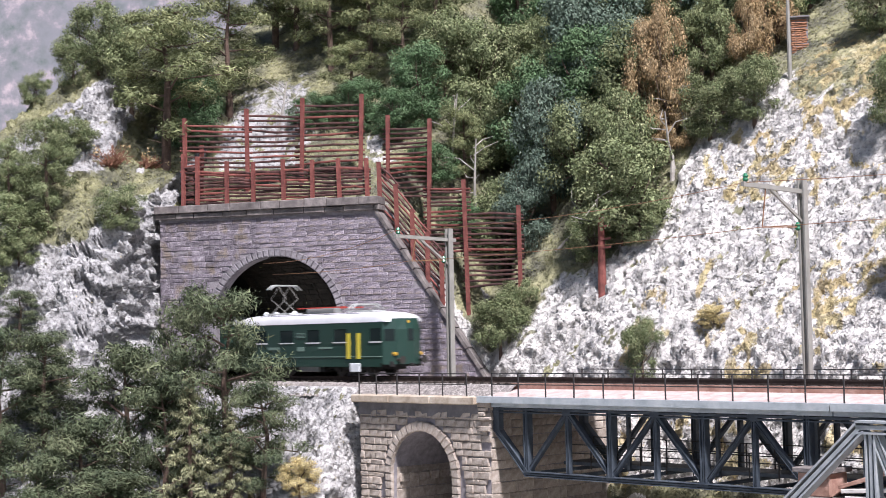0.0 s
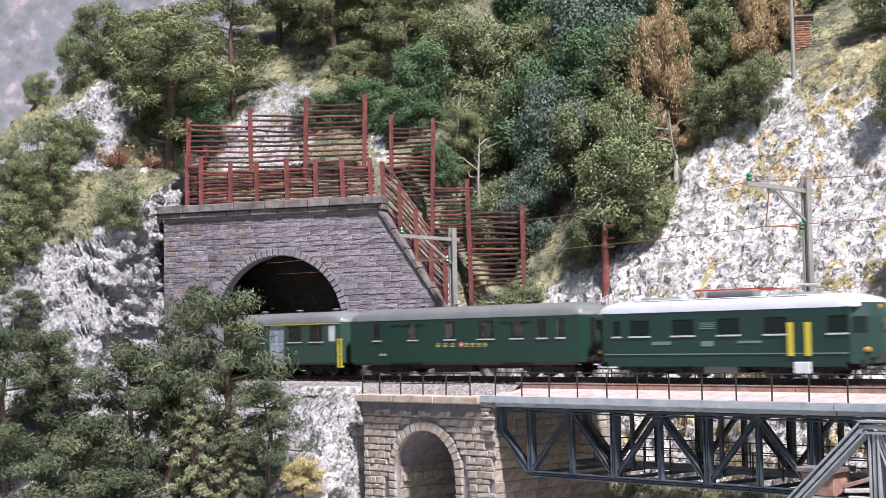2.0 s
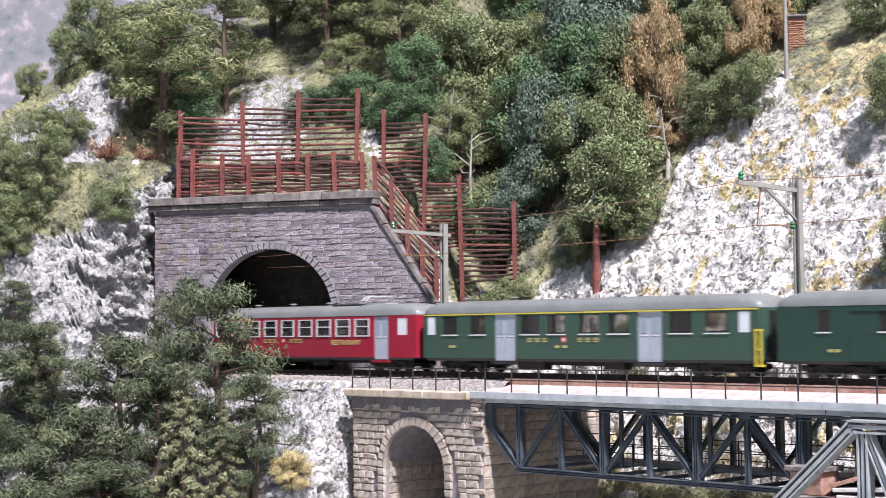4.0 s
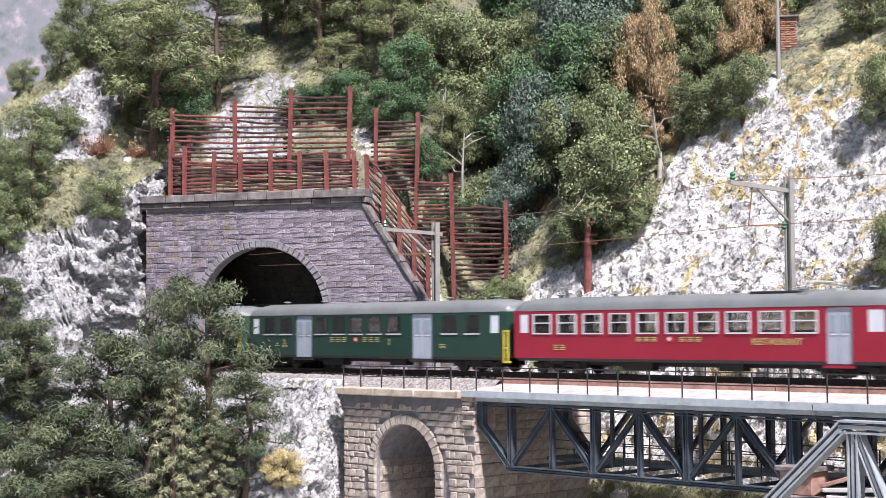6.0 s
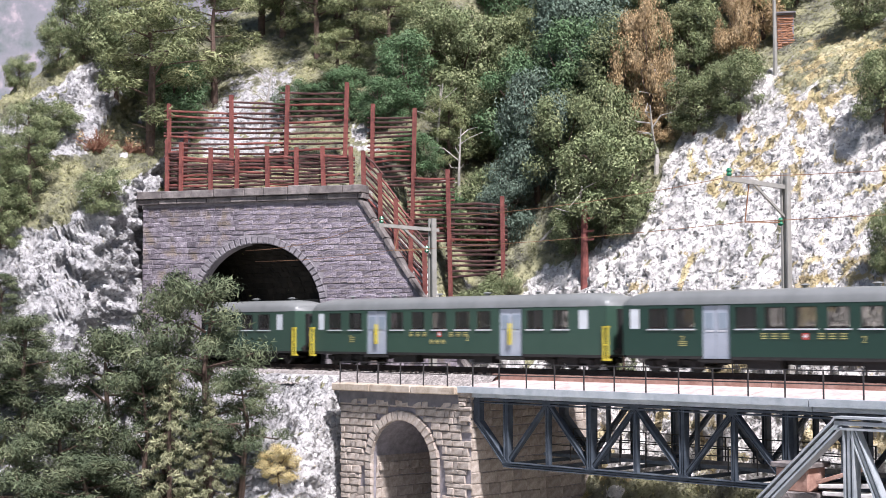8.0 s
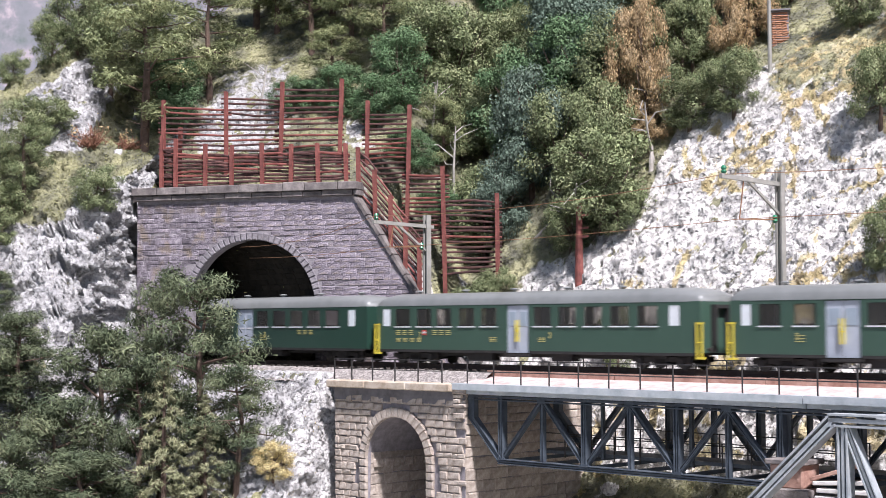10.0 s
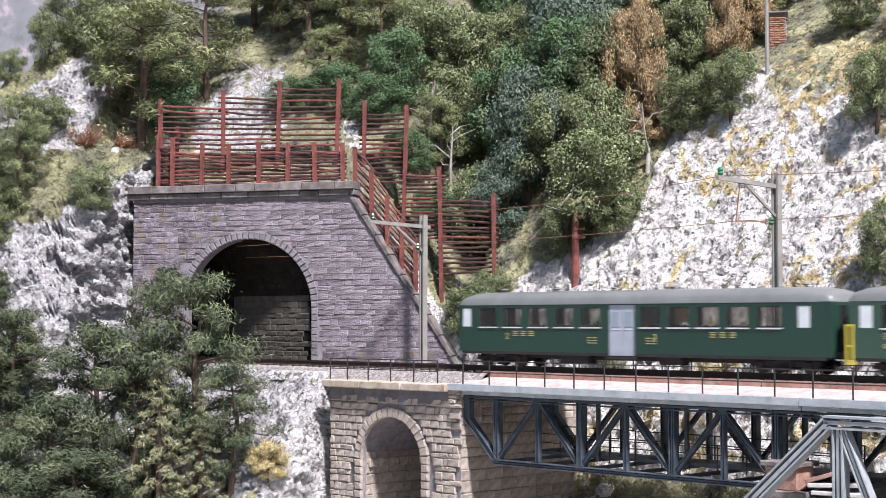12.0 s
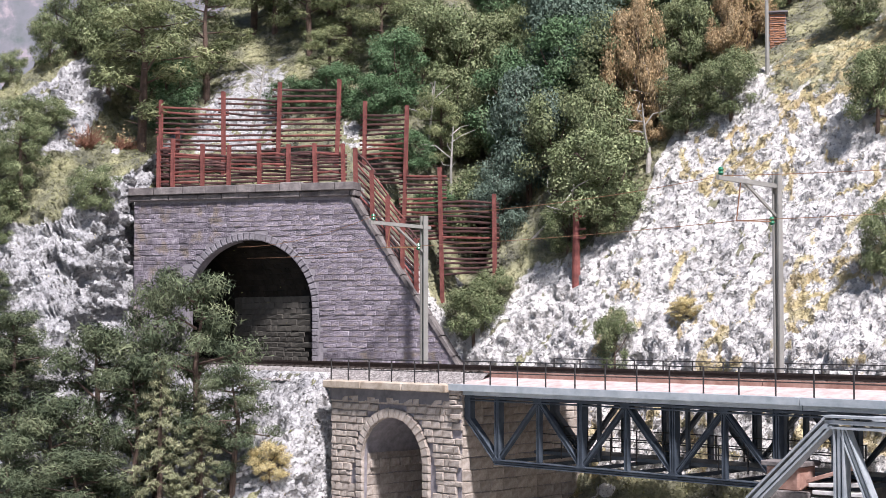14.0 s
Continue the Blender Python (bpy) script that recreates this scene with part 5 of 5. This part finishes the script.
TWO = "green model passenger coach with two grey doors"
DINING_WINDOWS = [(1.6, 2.95), (3.55, 4.9), (5.5, 6.85), (7.5, 8.85), (9.5, 10.85), (11.5, 12.85), (13.5, 14.9), (15.5, 16.95), (17.6, 19.0), (19.6, 21.0)]
TRAIN = [
    (build_locomotive(), -24.5),
    (coach("baggage_car", "dark green model baggage car with sliding doors", 20.9, [(2.4, 3.1), (5.9, 6.75), (9.4, 10.3), (12.4, 13.8), (15.3, 16.3), (17.5, 18.2), (19.1, 19.7)], [], [], M_GREEN,
           bars=[(8.6, 1.95, 2.0, 0.18), (11.2, 1.95, 2.2, 0.18), (3.0, 1.4, 0.8, 0.1)],
           extra=lambda base, half, length: [part("sliding_door", boxes((a, b, -half - 0.05, -half - 0.005, 0.95, 2.25), (a, b, -half - 0.05, -half - 0.005, 3.47, 3.6)), M_GREEN, base) for a, b in ((4.3, 7.4), (14.6, 17.1))]), -47.2),
    (coach("first_class_coach", "green model coach with yellow first-class line under the roof", 25.8,
           [(1.8, 3.1), (4.3, 5.6), (8.6, 10.1), (10.8, 12.2), (13.3, 14.8), (15.5, 17.0), (19.9, 21.4), (22.3, 23.8)], [(6.4, 8.2), (17.6, 19.4)], [(0.4, 1.1), (24.5, 25.2)], M_GREEN2,
           "", True, "r", [(9.2, 1.95, 1.8, 0.2), (13.2, 1.95, 1.8, 0.2), (2.4, 1.6, 0.6, 0.1), (11.4, 1.6, 1.2, 0.1)]), -74.1),
    (coach("dining_car", "red model dining car with one grey door and white window bars", 25.7,
           DINING_WINDOWS, [(21.5, 23.0)], [(0.5, 1.15), (23.9, 24.8)], M_RED,
           "", False, "", [(9.4, 1.95, 1.6, 0.2), (12.4, 1.95, 1.6, 0.2), (3.2, 1.45, 1.0, 0.24)], dining_extra), -100.5),
    (coach("passenger_coach", TWO, 25.9, [(1.8, 3.1), (3.6, 4.9), (7.6, 8.9), (9.4, 10.7), (11.2, 12.5), (13.1, 14.4), (15.0, 16.3), (20.2, 21.5), (22.3, 23.5)], [(5.4, 7.2), (17.4, 19.3)],
           [(0.5, 1.15), (24.5, 25.2)], M_GREEN, "passenger coaches", False, "r", [(9.2, 1.9, 1.9, 0.24), (12.6, 1.9, 1.9, 0.24), (3.9, 1.5, 0.6, 0.2), (20.0, 1.5, 0.6, 0.2)]), -127.0),
    (coach("passenger_coach", "green model passenger coach with yellow rails on both doors", 26.4, [(1.8, 3.1), (3.9, 5.2), (8.1, 9.3), (10.1, 11.3), (12.0, 13.3), (14.1, 15.4), (16.0, 17.2), (20.2, 21.5), (22.3, 23.5)],
           [(5.7, 7.7), (17.9, 19.8)], [(0.7, 1.3), (24.3, 25.0)], M_GREEN2, "passenger coaches", False, "dlr", [(9.9, 2.0, 1.9, 0.2), (13.6, 2.0, 1.9, 0.2), (11.8, 1.55, 1.6, 0.18), (4.0, 1.6, 0.6, 0.3)]), -154.6),
    (coach("passenger_coach", "green model passenger coach with one grey yellow-railed middle door", 26.0,
           [(1.8, 3.15), (3.8, 5.15), (5.6, 6.95), (7.6, 8.95), (9.5, 10.85), (13.9, 15.25), (15.85, 17.2), (17.8, 19.15), (19.75, 21.1), (21.7, 23.1)], [(11.7, 13.5)], [(0.6, 1.3), (23.9, 24.6)], M_GREEN2,
           "passenger coaches", False, "dlr", [(1.9, 1.9, 1.8, 0.24), (5.3, 1.9, 1.8, 0.24), (1.9, 1.45, 2.6, 0.16), (10.3, 1.5, 0.6, 0.2), (14.3, 1.5, 0.6, 0.2)]), -182.5),
    (coach("passenger_coach", "dark green model tail coach with one grey middle door", 26.2,
           [(1.8, 3.2), (3.8, 5.2), (5.85, 7.25), (7.9, 9.3), (9.9, 11.3), (14.2, 15.5), (16.1, 17.5), (18.0, 19.4), (20.0, 21.3), (21.9, 23.3)], [(11.9, 13.8)], [(0.35, 1.05), (24.3, 25.0)], M_GREEN,
           "passenger coaches", False, "", [(4.6, 1.9, 1.9, 0.24), (18.9, 1.9, 1.9, 0.24), (10.4, 1.5, 0.8, 0.3), (14.6, 1.5, 0.8, 0.3)]), -209.7)]
for ob, u in TRAIN[4:]:
    for x in (4.1, 15.2):
        word("2", pose(x, -1.685, 1.72, 90), 0.5, M_GOLD, ob)
SPEED = 17.6


# ---- trees ----
def crown(clumps, per, size, material, rng, parent, slim=0.6):
    """A crown of loose clumps (x, y, z, radius, flatness), each of many blades."""
    pts, ways = [], []
    for x, y, z, r, flat in clumps:
        k = max(12, int(per * r * r))
        d = rng.normal(0, 1, (k, 3))
        d /= np.linalg.norm(d, axis=1, keepdims=True)
        rad = r * rng.uniform(0.35, 1.05, (k, 1)) ** 0.7 * (1 + 0.25 * rng.normal(0, 1, (k, 1)) * 0.6)
        pts.append(np.array([x, y, z]) + d * rad * np.array([1, 1, flat]))
        ways.append(d + np.array([0, 0, 0.45]))
    return flakes("crown", np.concatenate(pts), np.concatenate(ways), size, material, rng, parent, slim=slim)


def limb(bm, a, b, r, rng, bend=0.15):
    a, b = Vector(a), Vector(b)
    mid = (a + b) / 2 + Vector(rng.normal(0, bend, 3)) * (b - a).length
    tube(bm, [a, mid, b], [r, r * 0.75, r * 0.3], 5)


def pine_tree(m, rng, material, label, group):
    """Scots pine, 10 cm high: bare lower trunk, crooked limbs, tufty clumps."""
    base = thing("pine_tree", m, label, "tree", group)
    bend = rng.normal(0, 0.25, 4)
    path = [(0, 0, -0.6), (bend[0] * 0.4, bend[1] * 0.4, 3), (bend[0], bend[1], 6.2), (bend[2] * 0.6, bend[3] * 0.6, 9.4)]
    part("trunk", tube(bmesh.new(), path, [0.24, 0.19, 0.13, 0.04], 7), M_TRUNK, base)
    limbs, clumps = bmesh.new(), []
    for i in range(17):
        z = 2.4 + 7.0 * (i / 16) ** 0.85
        reach = (2.5 - 1.7 * abs((z - 5.6) / 4.2) ** 1.6) * rng.uniform(0.65, 1.15)
        a = i * 2.4 + rng.uniform(-0.5, 0.5)
        f = z / 9.4
        start = (bend[0] * f, bend[1] * f, z)
        tip = (start[0] + reach * math.cos(a), start[1] + reach * math.sin(a), z + rng.uniform(-0.1, 0.75))
        limb(limbs, start, tip, 0.07, rng)
        clumps.append((*tip, rng.uniform(0.75, 1.2), 0.66))
        clumps.append(((start[0] + tip[0]) / 2 + rng.normal(0, 0.25), (start[1] + tip[1]) / 2 + rng.normal(0, 0.25), (start[2] + tip[2]) / 2 + 0.3, rng.uniform(0.55, 0.95), 0.6))
    clumps.append((bend[2] * 0.6, bend[3] * 0.6, 9.4, 0.8, 0.8))
    for i in range(5):
        a = rng.uniform(0, 6.28)
        limb(limbs, (0, 0, 1.2 + i * 0.5), (0.9 * math.cos(a), 0.9 * math.sin(a), 1.4 + i * 0.5), 0.035, rng)
    part("branchwork", limbs, M_TRUNK, base)
    crown(clumps, 430, 0.165, material, rng, base, 0.18)
    return base


def leafy_tree(m, rng, material, label, group):
    """Broad-leaved tree, 10 cm high and wide: full clumped crown down to the ground."""
    base = thing("leafy_tree", m, label, "tree", group)
    part("trunk", tube(bmesh.new(), [(0, 0, -0.8), (0.15, 0.1, 2.5), (-0.1, 0.1, 6)], [0.35, 0.26, 0.1], 7), M_TRUNK, base)
    limbs, clumps = bmesh.new(), []
    for i in range(34):
        zc = rng.uniform(-0.95, 1)
        a = i * 2.4 + rng.uniform(-0.4, 0.4)
        r = 3.9 * math.sqrt(max(0.06, 1 - zc * zc)) * rng.uniform(0.72, 1.1)
        c = (r * math.cos(a), r * math.sin(a), 5.1 + 4.3 * zc * rng.uniform(0.85, 1.08))
        clumps.append((*c, rng.uniform(0.9, 1.7), 0.75))
        if i % 3 == 0:
            limb(limbs, (0, 0, 2.0 + i * 0.1), c, 0.11, rng)
    for i in range(6):
        clumps.append((*rng.normal(0, 1.3, 2), rng.uniform(3.5, 7.5), 1.7, 0.9))
    part("branchwork", limbs, M_TRUNK, base)
    crown(clumps, 225, 0.132, material, rng, base)
    return base


def spruce_tree(m, rng, material, label, group):
    """Spruce, 10 cm high: drooping whorls in a ragged cone."""
    base = thing("spruce_tree", m, label, "tree", group)
    part("trunk", tube(bmesh.new(), [(0, 0, -0.6), (0.05, 0, 5), (0, 0, 9.8)], [0.22, 0.14, 0.03], 7), M_TRUNK, base)
    limbs, clumps = bmesh.new(), []
    for i in range(46):
        f = i / 45
        z = 0.9 + 8.8 * f
        reach = (2.5 * (1 - f) + 0.2) * rng.uniform(0.7, 1.2)
        a = i * 2.4
        tip = (reach * math.cos(a), reach * math.sin(a), z - 0.35 * reach)
        limb(limbs, (0, 0, z), tip, 0.04, rng, 0.05)
        for g in (0.5, 1.0):
            clumps.append((tip[0] * g, tip[1] * g, z - 0.35 * reach * g, 0.3 + 0.28 * (1 - f), 0.45))
    part("branchwork", limbs, M_TRUNK, base)
    crown(clumps, 420, 0.19, material, rng, base, 0.16)
    return base


def planted(x, y, height, width, turn=0.0, sink=0.3):
    """The pose, in cm, of a tree 10 cm high that is to be that high and wide, on the hill at x, y."""
    z = float(ground(x, y)) - sink
    return Matrix.LocRotScale((x, y, z), Euler((0, 0, turn)), (width / 10, width / 10, height / 10))


KINDS = {}


def plant(kind, maker, material, label, group, rows, variants=3):
    """Trees of one kind at rows of x, y, height, width; a few shapes, then copies of them."""
    made = KINDS.setdefault(kind, [])
    rng = np.random.default_rng(len(kind) * 7 + len(KINDS))
    for i, (x, y, h, w) in enumerate(rows):
        m = planted(x, y, h, w, rng.uniform(0, 6.28))
        if len(made) < variants:
            made.append(maker(m, rng, material, label, group))
        else:
            ob = copy_thing(made[i % len(made)], Matrix())
            ob.matrix_basis = scaled(m)
            tagged(ob, label, "", group)


def build_trees():
    plant("dark_pine", pine_tree, M_SHADEPINE, "dark grey-green model pine with bare reddish lower trunk", "pines on the slope", [
        (-16.2, 100, 14.8, 14), (-19.4, 101.5, 15.6, 10), (-23.2, 100, 14.4, 15), (-28.8, 101, 8.5, 11), (-13.8, 98, 8.6, 10),
        (-23.8, 96, 8.4, 15), (-28.2, 97, 10.5, 12), (-26, 98.5, 11, 13), (-25.8, 95.5, 6.5, 12), (-31, 99, 11.5, 12), (-20.6, 99.2, 11.5, 11), (-32.4, 107.0, 4, 6), (-29.6, 103.6, 4.5, 7)])
    plant("upper_pine", pine_tree, M_PINE, "olive-green model pine on the high slope", "pines on the high slope", [
        (-24, 118.4, 13.5, 17)], 1)
    plant("pale_pine", pine_tree, M_LEAF, "pale yellow-green sparse model pine on the rocky slope", "pale pines", [
        (-31.6, 111.8, 8.5, 8), (-34.6, 112.2, 7, 6)], 1)
    plant("pine", pine_tree, M_PINE, "dark green model pine in the upper wood", "pines in the wood", [
        (-15, 132, 10, 13), (-11.5, 128, 11, 13), (-20, 126, 11, 14), (-8, 127, 10, 12), (-5, 123, 9, 10), (-2.5, 126, 11, 12),
        (-24.5, 125, 9, 12), (-28, 124, 8, 11), (-10, 131, 11, 14), (-17, 133, 12, 15), (0, 117.5, 7, 8),
        (-9.5, 122.5, 6, 9)])
    plant("spruce", spruce_tree, M_SPRUCE, "pale olive model spruce with drooping twigs", "spruces", [
        (-18.3, 97.3, 12.0, 10.5), (-15.6, 97.2, 8.5, 8)], 1)
    plant("leafy", leafy_tree, M_LEAF, "light green bushy model tree", "leafy trees", [
        (11.0, 105.6, 8.4, 8.6), (12.0, 104.6, 4.6, 4.6), (8.9, 106.6, 5.0, 4.8), (11.2, 107.6, 9.5, 6.2), (17.4, 106.4, 5.0, 5.2), (20.2, 104.2, 5.2, 5.0), (27.6, 94.6, 6.0, 4.8),
        (26.0, 87.3, 5.2, 4.0), (11.2, 97.6, 4.4, 3.2), (2.2, 107.3, 4.6, 4.8), (3.6, 108.2, 3.4, 3.6), (29, 103.5, 5, 5),
        (18.4, 110.5, 6.5, 5), (-25.9, 110.9, 4.0, 4.4), (-33.6, 111.2, 4.5, 5.5), (-31.0, 116.5, 3.2, 4.5), (-36.0, 109.5, 5.5, 6), (-32.2, 121.5, 4.6, 4.6), (-30.4, 122.5, 6.4, 5.6), (-35.2, 121.0, 3.2, 3.2), (-27.8, 123.5, 7.5, 6.5), (-33.4, 110.2, 3.2, 3.6), (-34.8, 114.5, 3.4, 4.0), (-31.8, 115.5, 2.6, 3.2), (8.3, 111.5, 8.5, 7), (3.0, 115.5, 8, 7), (1.2, 120, 8, 7), (1.0, 123.5, 9, 8), (3.4, 125, 9, 8), (-1.6, 122.6, 8, 7)])
    plant("green_leafy", leafy_tree, M_LUSH, "dark green dense model tree", "dense trees", [
        (-2.8, 115.6, 4.0, 4.6), (-5.4, 118.0, 4.4, 5.2), (-0.6, 114.2, 3.4, 4.2), (-8.4, 120.2, 4.4, 5.4), (-12.4, 121.6, 3.4, 4.6),
        (-22.6, 121.3, 6.6, 6.4), (5.5, 117.5, 9, 8), (-3.5, 119.5, 6.5, 6.5), (32.5, 99.5, 5, 5), (9.8, 115.5, 9, 8)], 2)
    plant("blue_leafy", leafy_tree, M_DARK, "blue-green dense model tree", "blue-green trees", [
        (6.6, 113.2, 10.6, 7.6), (4.2, 112.4, 6.6, 5.0), (9.5, 118.5, 11, 9), (12.5, 113.8, 8, 6)], 2)
    plant("autumn", leafy_tree, M_AUTUMN, "rusty brown autumn model tree", "autumn trees", [
        (14.6, 108.2, 11.5, 3.9), (14.0, 111.0, 8.6, 3.9), (14.6, 107.8, 4.0, 3.6), (13.3, 109.6, 10.5, 4.4), (20.8, 107.5, 7.0, 3.6), (22.5, 109.5, 7.0, 4.5)], 2)
    plant("straw", leafy_tree, M_STRAW, "yellow-green low model bush on the rock", "low bushes", [
        (-11.2, 97.0, 2.6, 3.2), (-10.2, 96.5, 1.8, 2.4), (15.5, 95.6, 1.6, 2.6)], 1)
    # the wood behind, closing up the slope
    rng = np.random.default_rng(21)
    wood = {"leafy": [], "blue_leafy": [], "pine": [], "green_leafy": []}
    names = ["leafy", "leafy", "green_leafy", "blue_leafy", "pine"]
    spots = []
    while len(spots) < 68:
        x, y = rng.uniform(-30, 44), rng.uniform(110, 141)
        v = ((x - 1.18) + (y - 96.18)) * 0.70711
        near = min([math.hypot(x - a, y - b) for a, b in spots] + [9])
        if y < 124 - 0.9 * min(max(x + 2, 0), 16) or v < 19 or near < 3.0 or (x < -20 and y > 132):
            continue
        spots.append((x, y))
        wood[names[rng.integers(5)] if x > -8 else "pine"].append((x, y, rng.uniform(6.5, 10.5), rng.uniform(6, 8.5)))
    plant("leafy", leafy_tree, M_LEAF, "light green bushy model tree in the wood", "trees of the wood", wood["leafy"])
    plant("green_leafy", leafy_tree, M_LUSH, "dark green dense model tree in the wood", "trees of the wood", wood["green_leafy"])
    plant("blue_leafy", leafy_tree, M_DARK, "blue-green dense model tree in the wood", "trees of the wood", wood["blue_leafy"])
    plant("pine", pine_tree, M_PINE, "dark green model pine in the wood", "trees of the wood", wood["pine"])


build_trees()


# ---- odds and ends on the slope ----
def build_dead_tree(x, y, height, lean, seed):
    rng = np.random.default_rng(seed)
    base = thing("dead_tree", pose(x, y, float(ground(x, y)), 0, lean, rng.uniform(0, 360)), "bare pale grey dead tree with crooked twigs", "dead tree", "dead trees")
    part("trunk", tube(bmesh.new(), [(0, 0, -0.5), (0.2, 0.1, height * 0.5), (0, 0.3, height)], [0.13, 0.1, 0.04], 6), M_DEADWOOD, base)
    for i in range(7):
        z = height * (0.35 + 0.09 * i)
        a = rng.uniform(0, 6.28)
        r = height * 0.3 * rng.uniform(0.6, 1.3)
        bm = bmesh.new()
        limb(bm, (0.1, 0.1, z), (r * math.cos(a), r * math.sin(a), z + r * 0.5), 0.055, rng, 0.12)
        part("branch", bm, M_DEADWOOD, base)


for i, (x, y, h, lean) in enumerate(((0.6, 116.3, 6.5, 8), (6.8, 110.0, 6.5, 40), (-1.2, 118.6, 5.5, 20), (14.9, 106.6, 4.5, 25), (16.0, 108.2, 4.5, -20), (-6.0, 119.5, 4.5, -50), (-15.6, 121.6, 5.0, 12), (9.0, 107.8, 5.5, 55))):
    build_dead_tree(x, y, h, lean, 40 + i)


def build_stump():
    base = thing("birch_stump", pose(14.6, 106.2, float(ground(14.6, 106.2))), "broken white birch stump on the cliff", "stump")
    part("trunk", tube(bmesh.new(), [(0, 0, -0.6), (0.05, 0, 0.9), (0.1, 0, 1.9)], [0.2, 0.17, 0.1], 8), M_DEADWOOD, base)


def build_line_pole(x, y, height, label):
    base = thing("line_pole", pose(x, y, float(ground(x, y)) - 0.2), label, "pole", "line poles")
    part("shaft", tube(bmesh.new(), [(0, 0, -0.3), (0, 0, height)], [0.17, 0.12], 8), M_MAST, base)
    part("cross_arm", beam(bmesh.new(), (-0.5, 0, height - 0.5), (0.5, 0, height - 0.5), 0.1, 0.12), M_MAST, base)
    part("cap", tube(bmesh.new(), [(0, 0, height), (0, 0, height + 0.15)], [0.16, 0.06], 8), M_FROST, base)


def build_brick_hut():
    base = thing("brick_hut", pose(24.3, 107.6, float(ground(24.3, 107.6)), 0, 0, -12), "small orange brick hut half hidden in trees", "hut")
    rng = np.random.default_rng(12)
    part("core", boxes((-0.6, 0.6, 0.1, 1.4, -1, 2.3)), M_MORTAR, base)
    masonry(base, courses(-0.6, 0.6, -0.6, 2.2, 0.16, 0.34, lambda x, z, h: abs(x) + h < 0.7, rng, 0.1), M_BRICK, 0.05, rng, lambda p: True)
    part("roof", boxes((-0.75, 0.75, -0.1, 1.6, 2.3, 2.45), bevel=0.04), M_BAND, base)


build_stump()
build_line_pole(22.9, 104.8, 6.5, "thin grey-brown line pole above the cliff")
build_line_pole(19.9, 105.6, 2.6, "short blue-grey post above the cliff")
build_brick_hut()


def build_dry_shrub(x, y, size, seed):
    rng = np.random.default_rng(seed)
    base = thing("dry_shrub", pose(x, y, float(ground(x, y))), "reddish brown dry twiggy shrub", "shrub", "dry shrubs")
    bm = bmesh.new()
    for i in range(110):
        d = rng.normal(0, 1, 3)
        d *= rng.uniform(0.45, 1.0) / np.linalg.norm(d)
        limb(bm, rng.normal(0, 0.3, 3) * (1, 1, 0.3), (d[0] * size * 1.2, d[1] * size * 0.8, abs(d[2]) * size * 0.9 + 0.2), 0.04, rng, 0.15)
    part("twigwork", bm, M_TWIG, base)
    crown([(*(rng.normal(0, size * 0.6, 2)), size * rng.uniform(0.2, 0.8), size * 0.3, 0.7) for i in range(7)], 40 / size ** 2 * 4, 0.12, M_AUTUMN, rng, base)


build_dry_shrub(-28.0, 117.2, 2.1, 61)
build_dry_shrub(-25.2, 118.6, 1.3, 62)


# ---- distance ----
def build_backdrop():
    bm = bmesh.new()
    pts = [bm.verts.new((320 * math.sin(a), 345 - 60 * abs(math.sin(a)) ** 3, z)) for z in (-30, 200) for a in np.linspace(-1.5, 1.5, 25)]
    for i in range(24):
        bm.faces.new((pts[i], pts[i + 1], pts[26 + i], pts[25 + i]))
    ob = part("backdrop", bm, surface("painted_distance", [(0.1, 0.14, 0.12), (0.18, 0.2, 0.21), (0.26, 0.25, 0.28), (0.5, 0.42, 0.45)], 5, 0.95, 0, 0, 5, 0.0, (0.24, 0.24, 0.27)), None, "", True)
    tagged(ob, "painted backdrop of misty green mountains", "backdrop", kind="structure")


build_backdrop()


def motions():
    for ob, u in TRAIN:
        walk(ob, [(t, scaled(TRACK @ pose(u + SPEED * t, 0, 0))) for t in (0, 3.5, 7, 10.5, 14)])


motions()
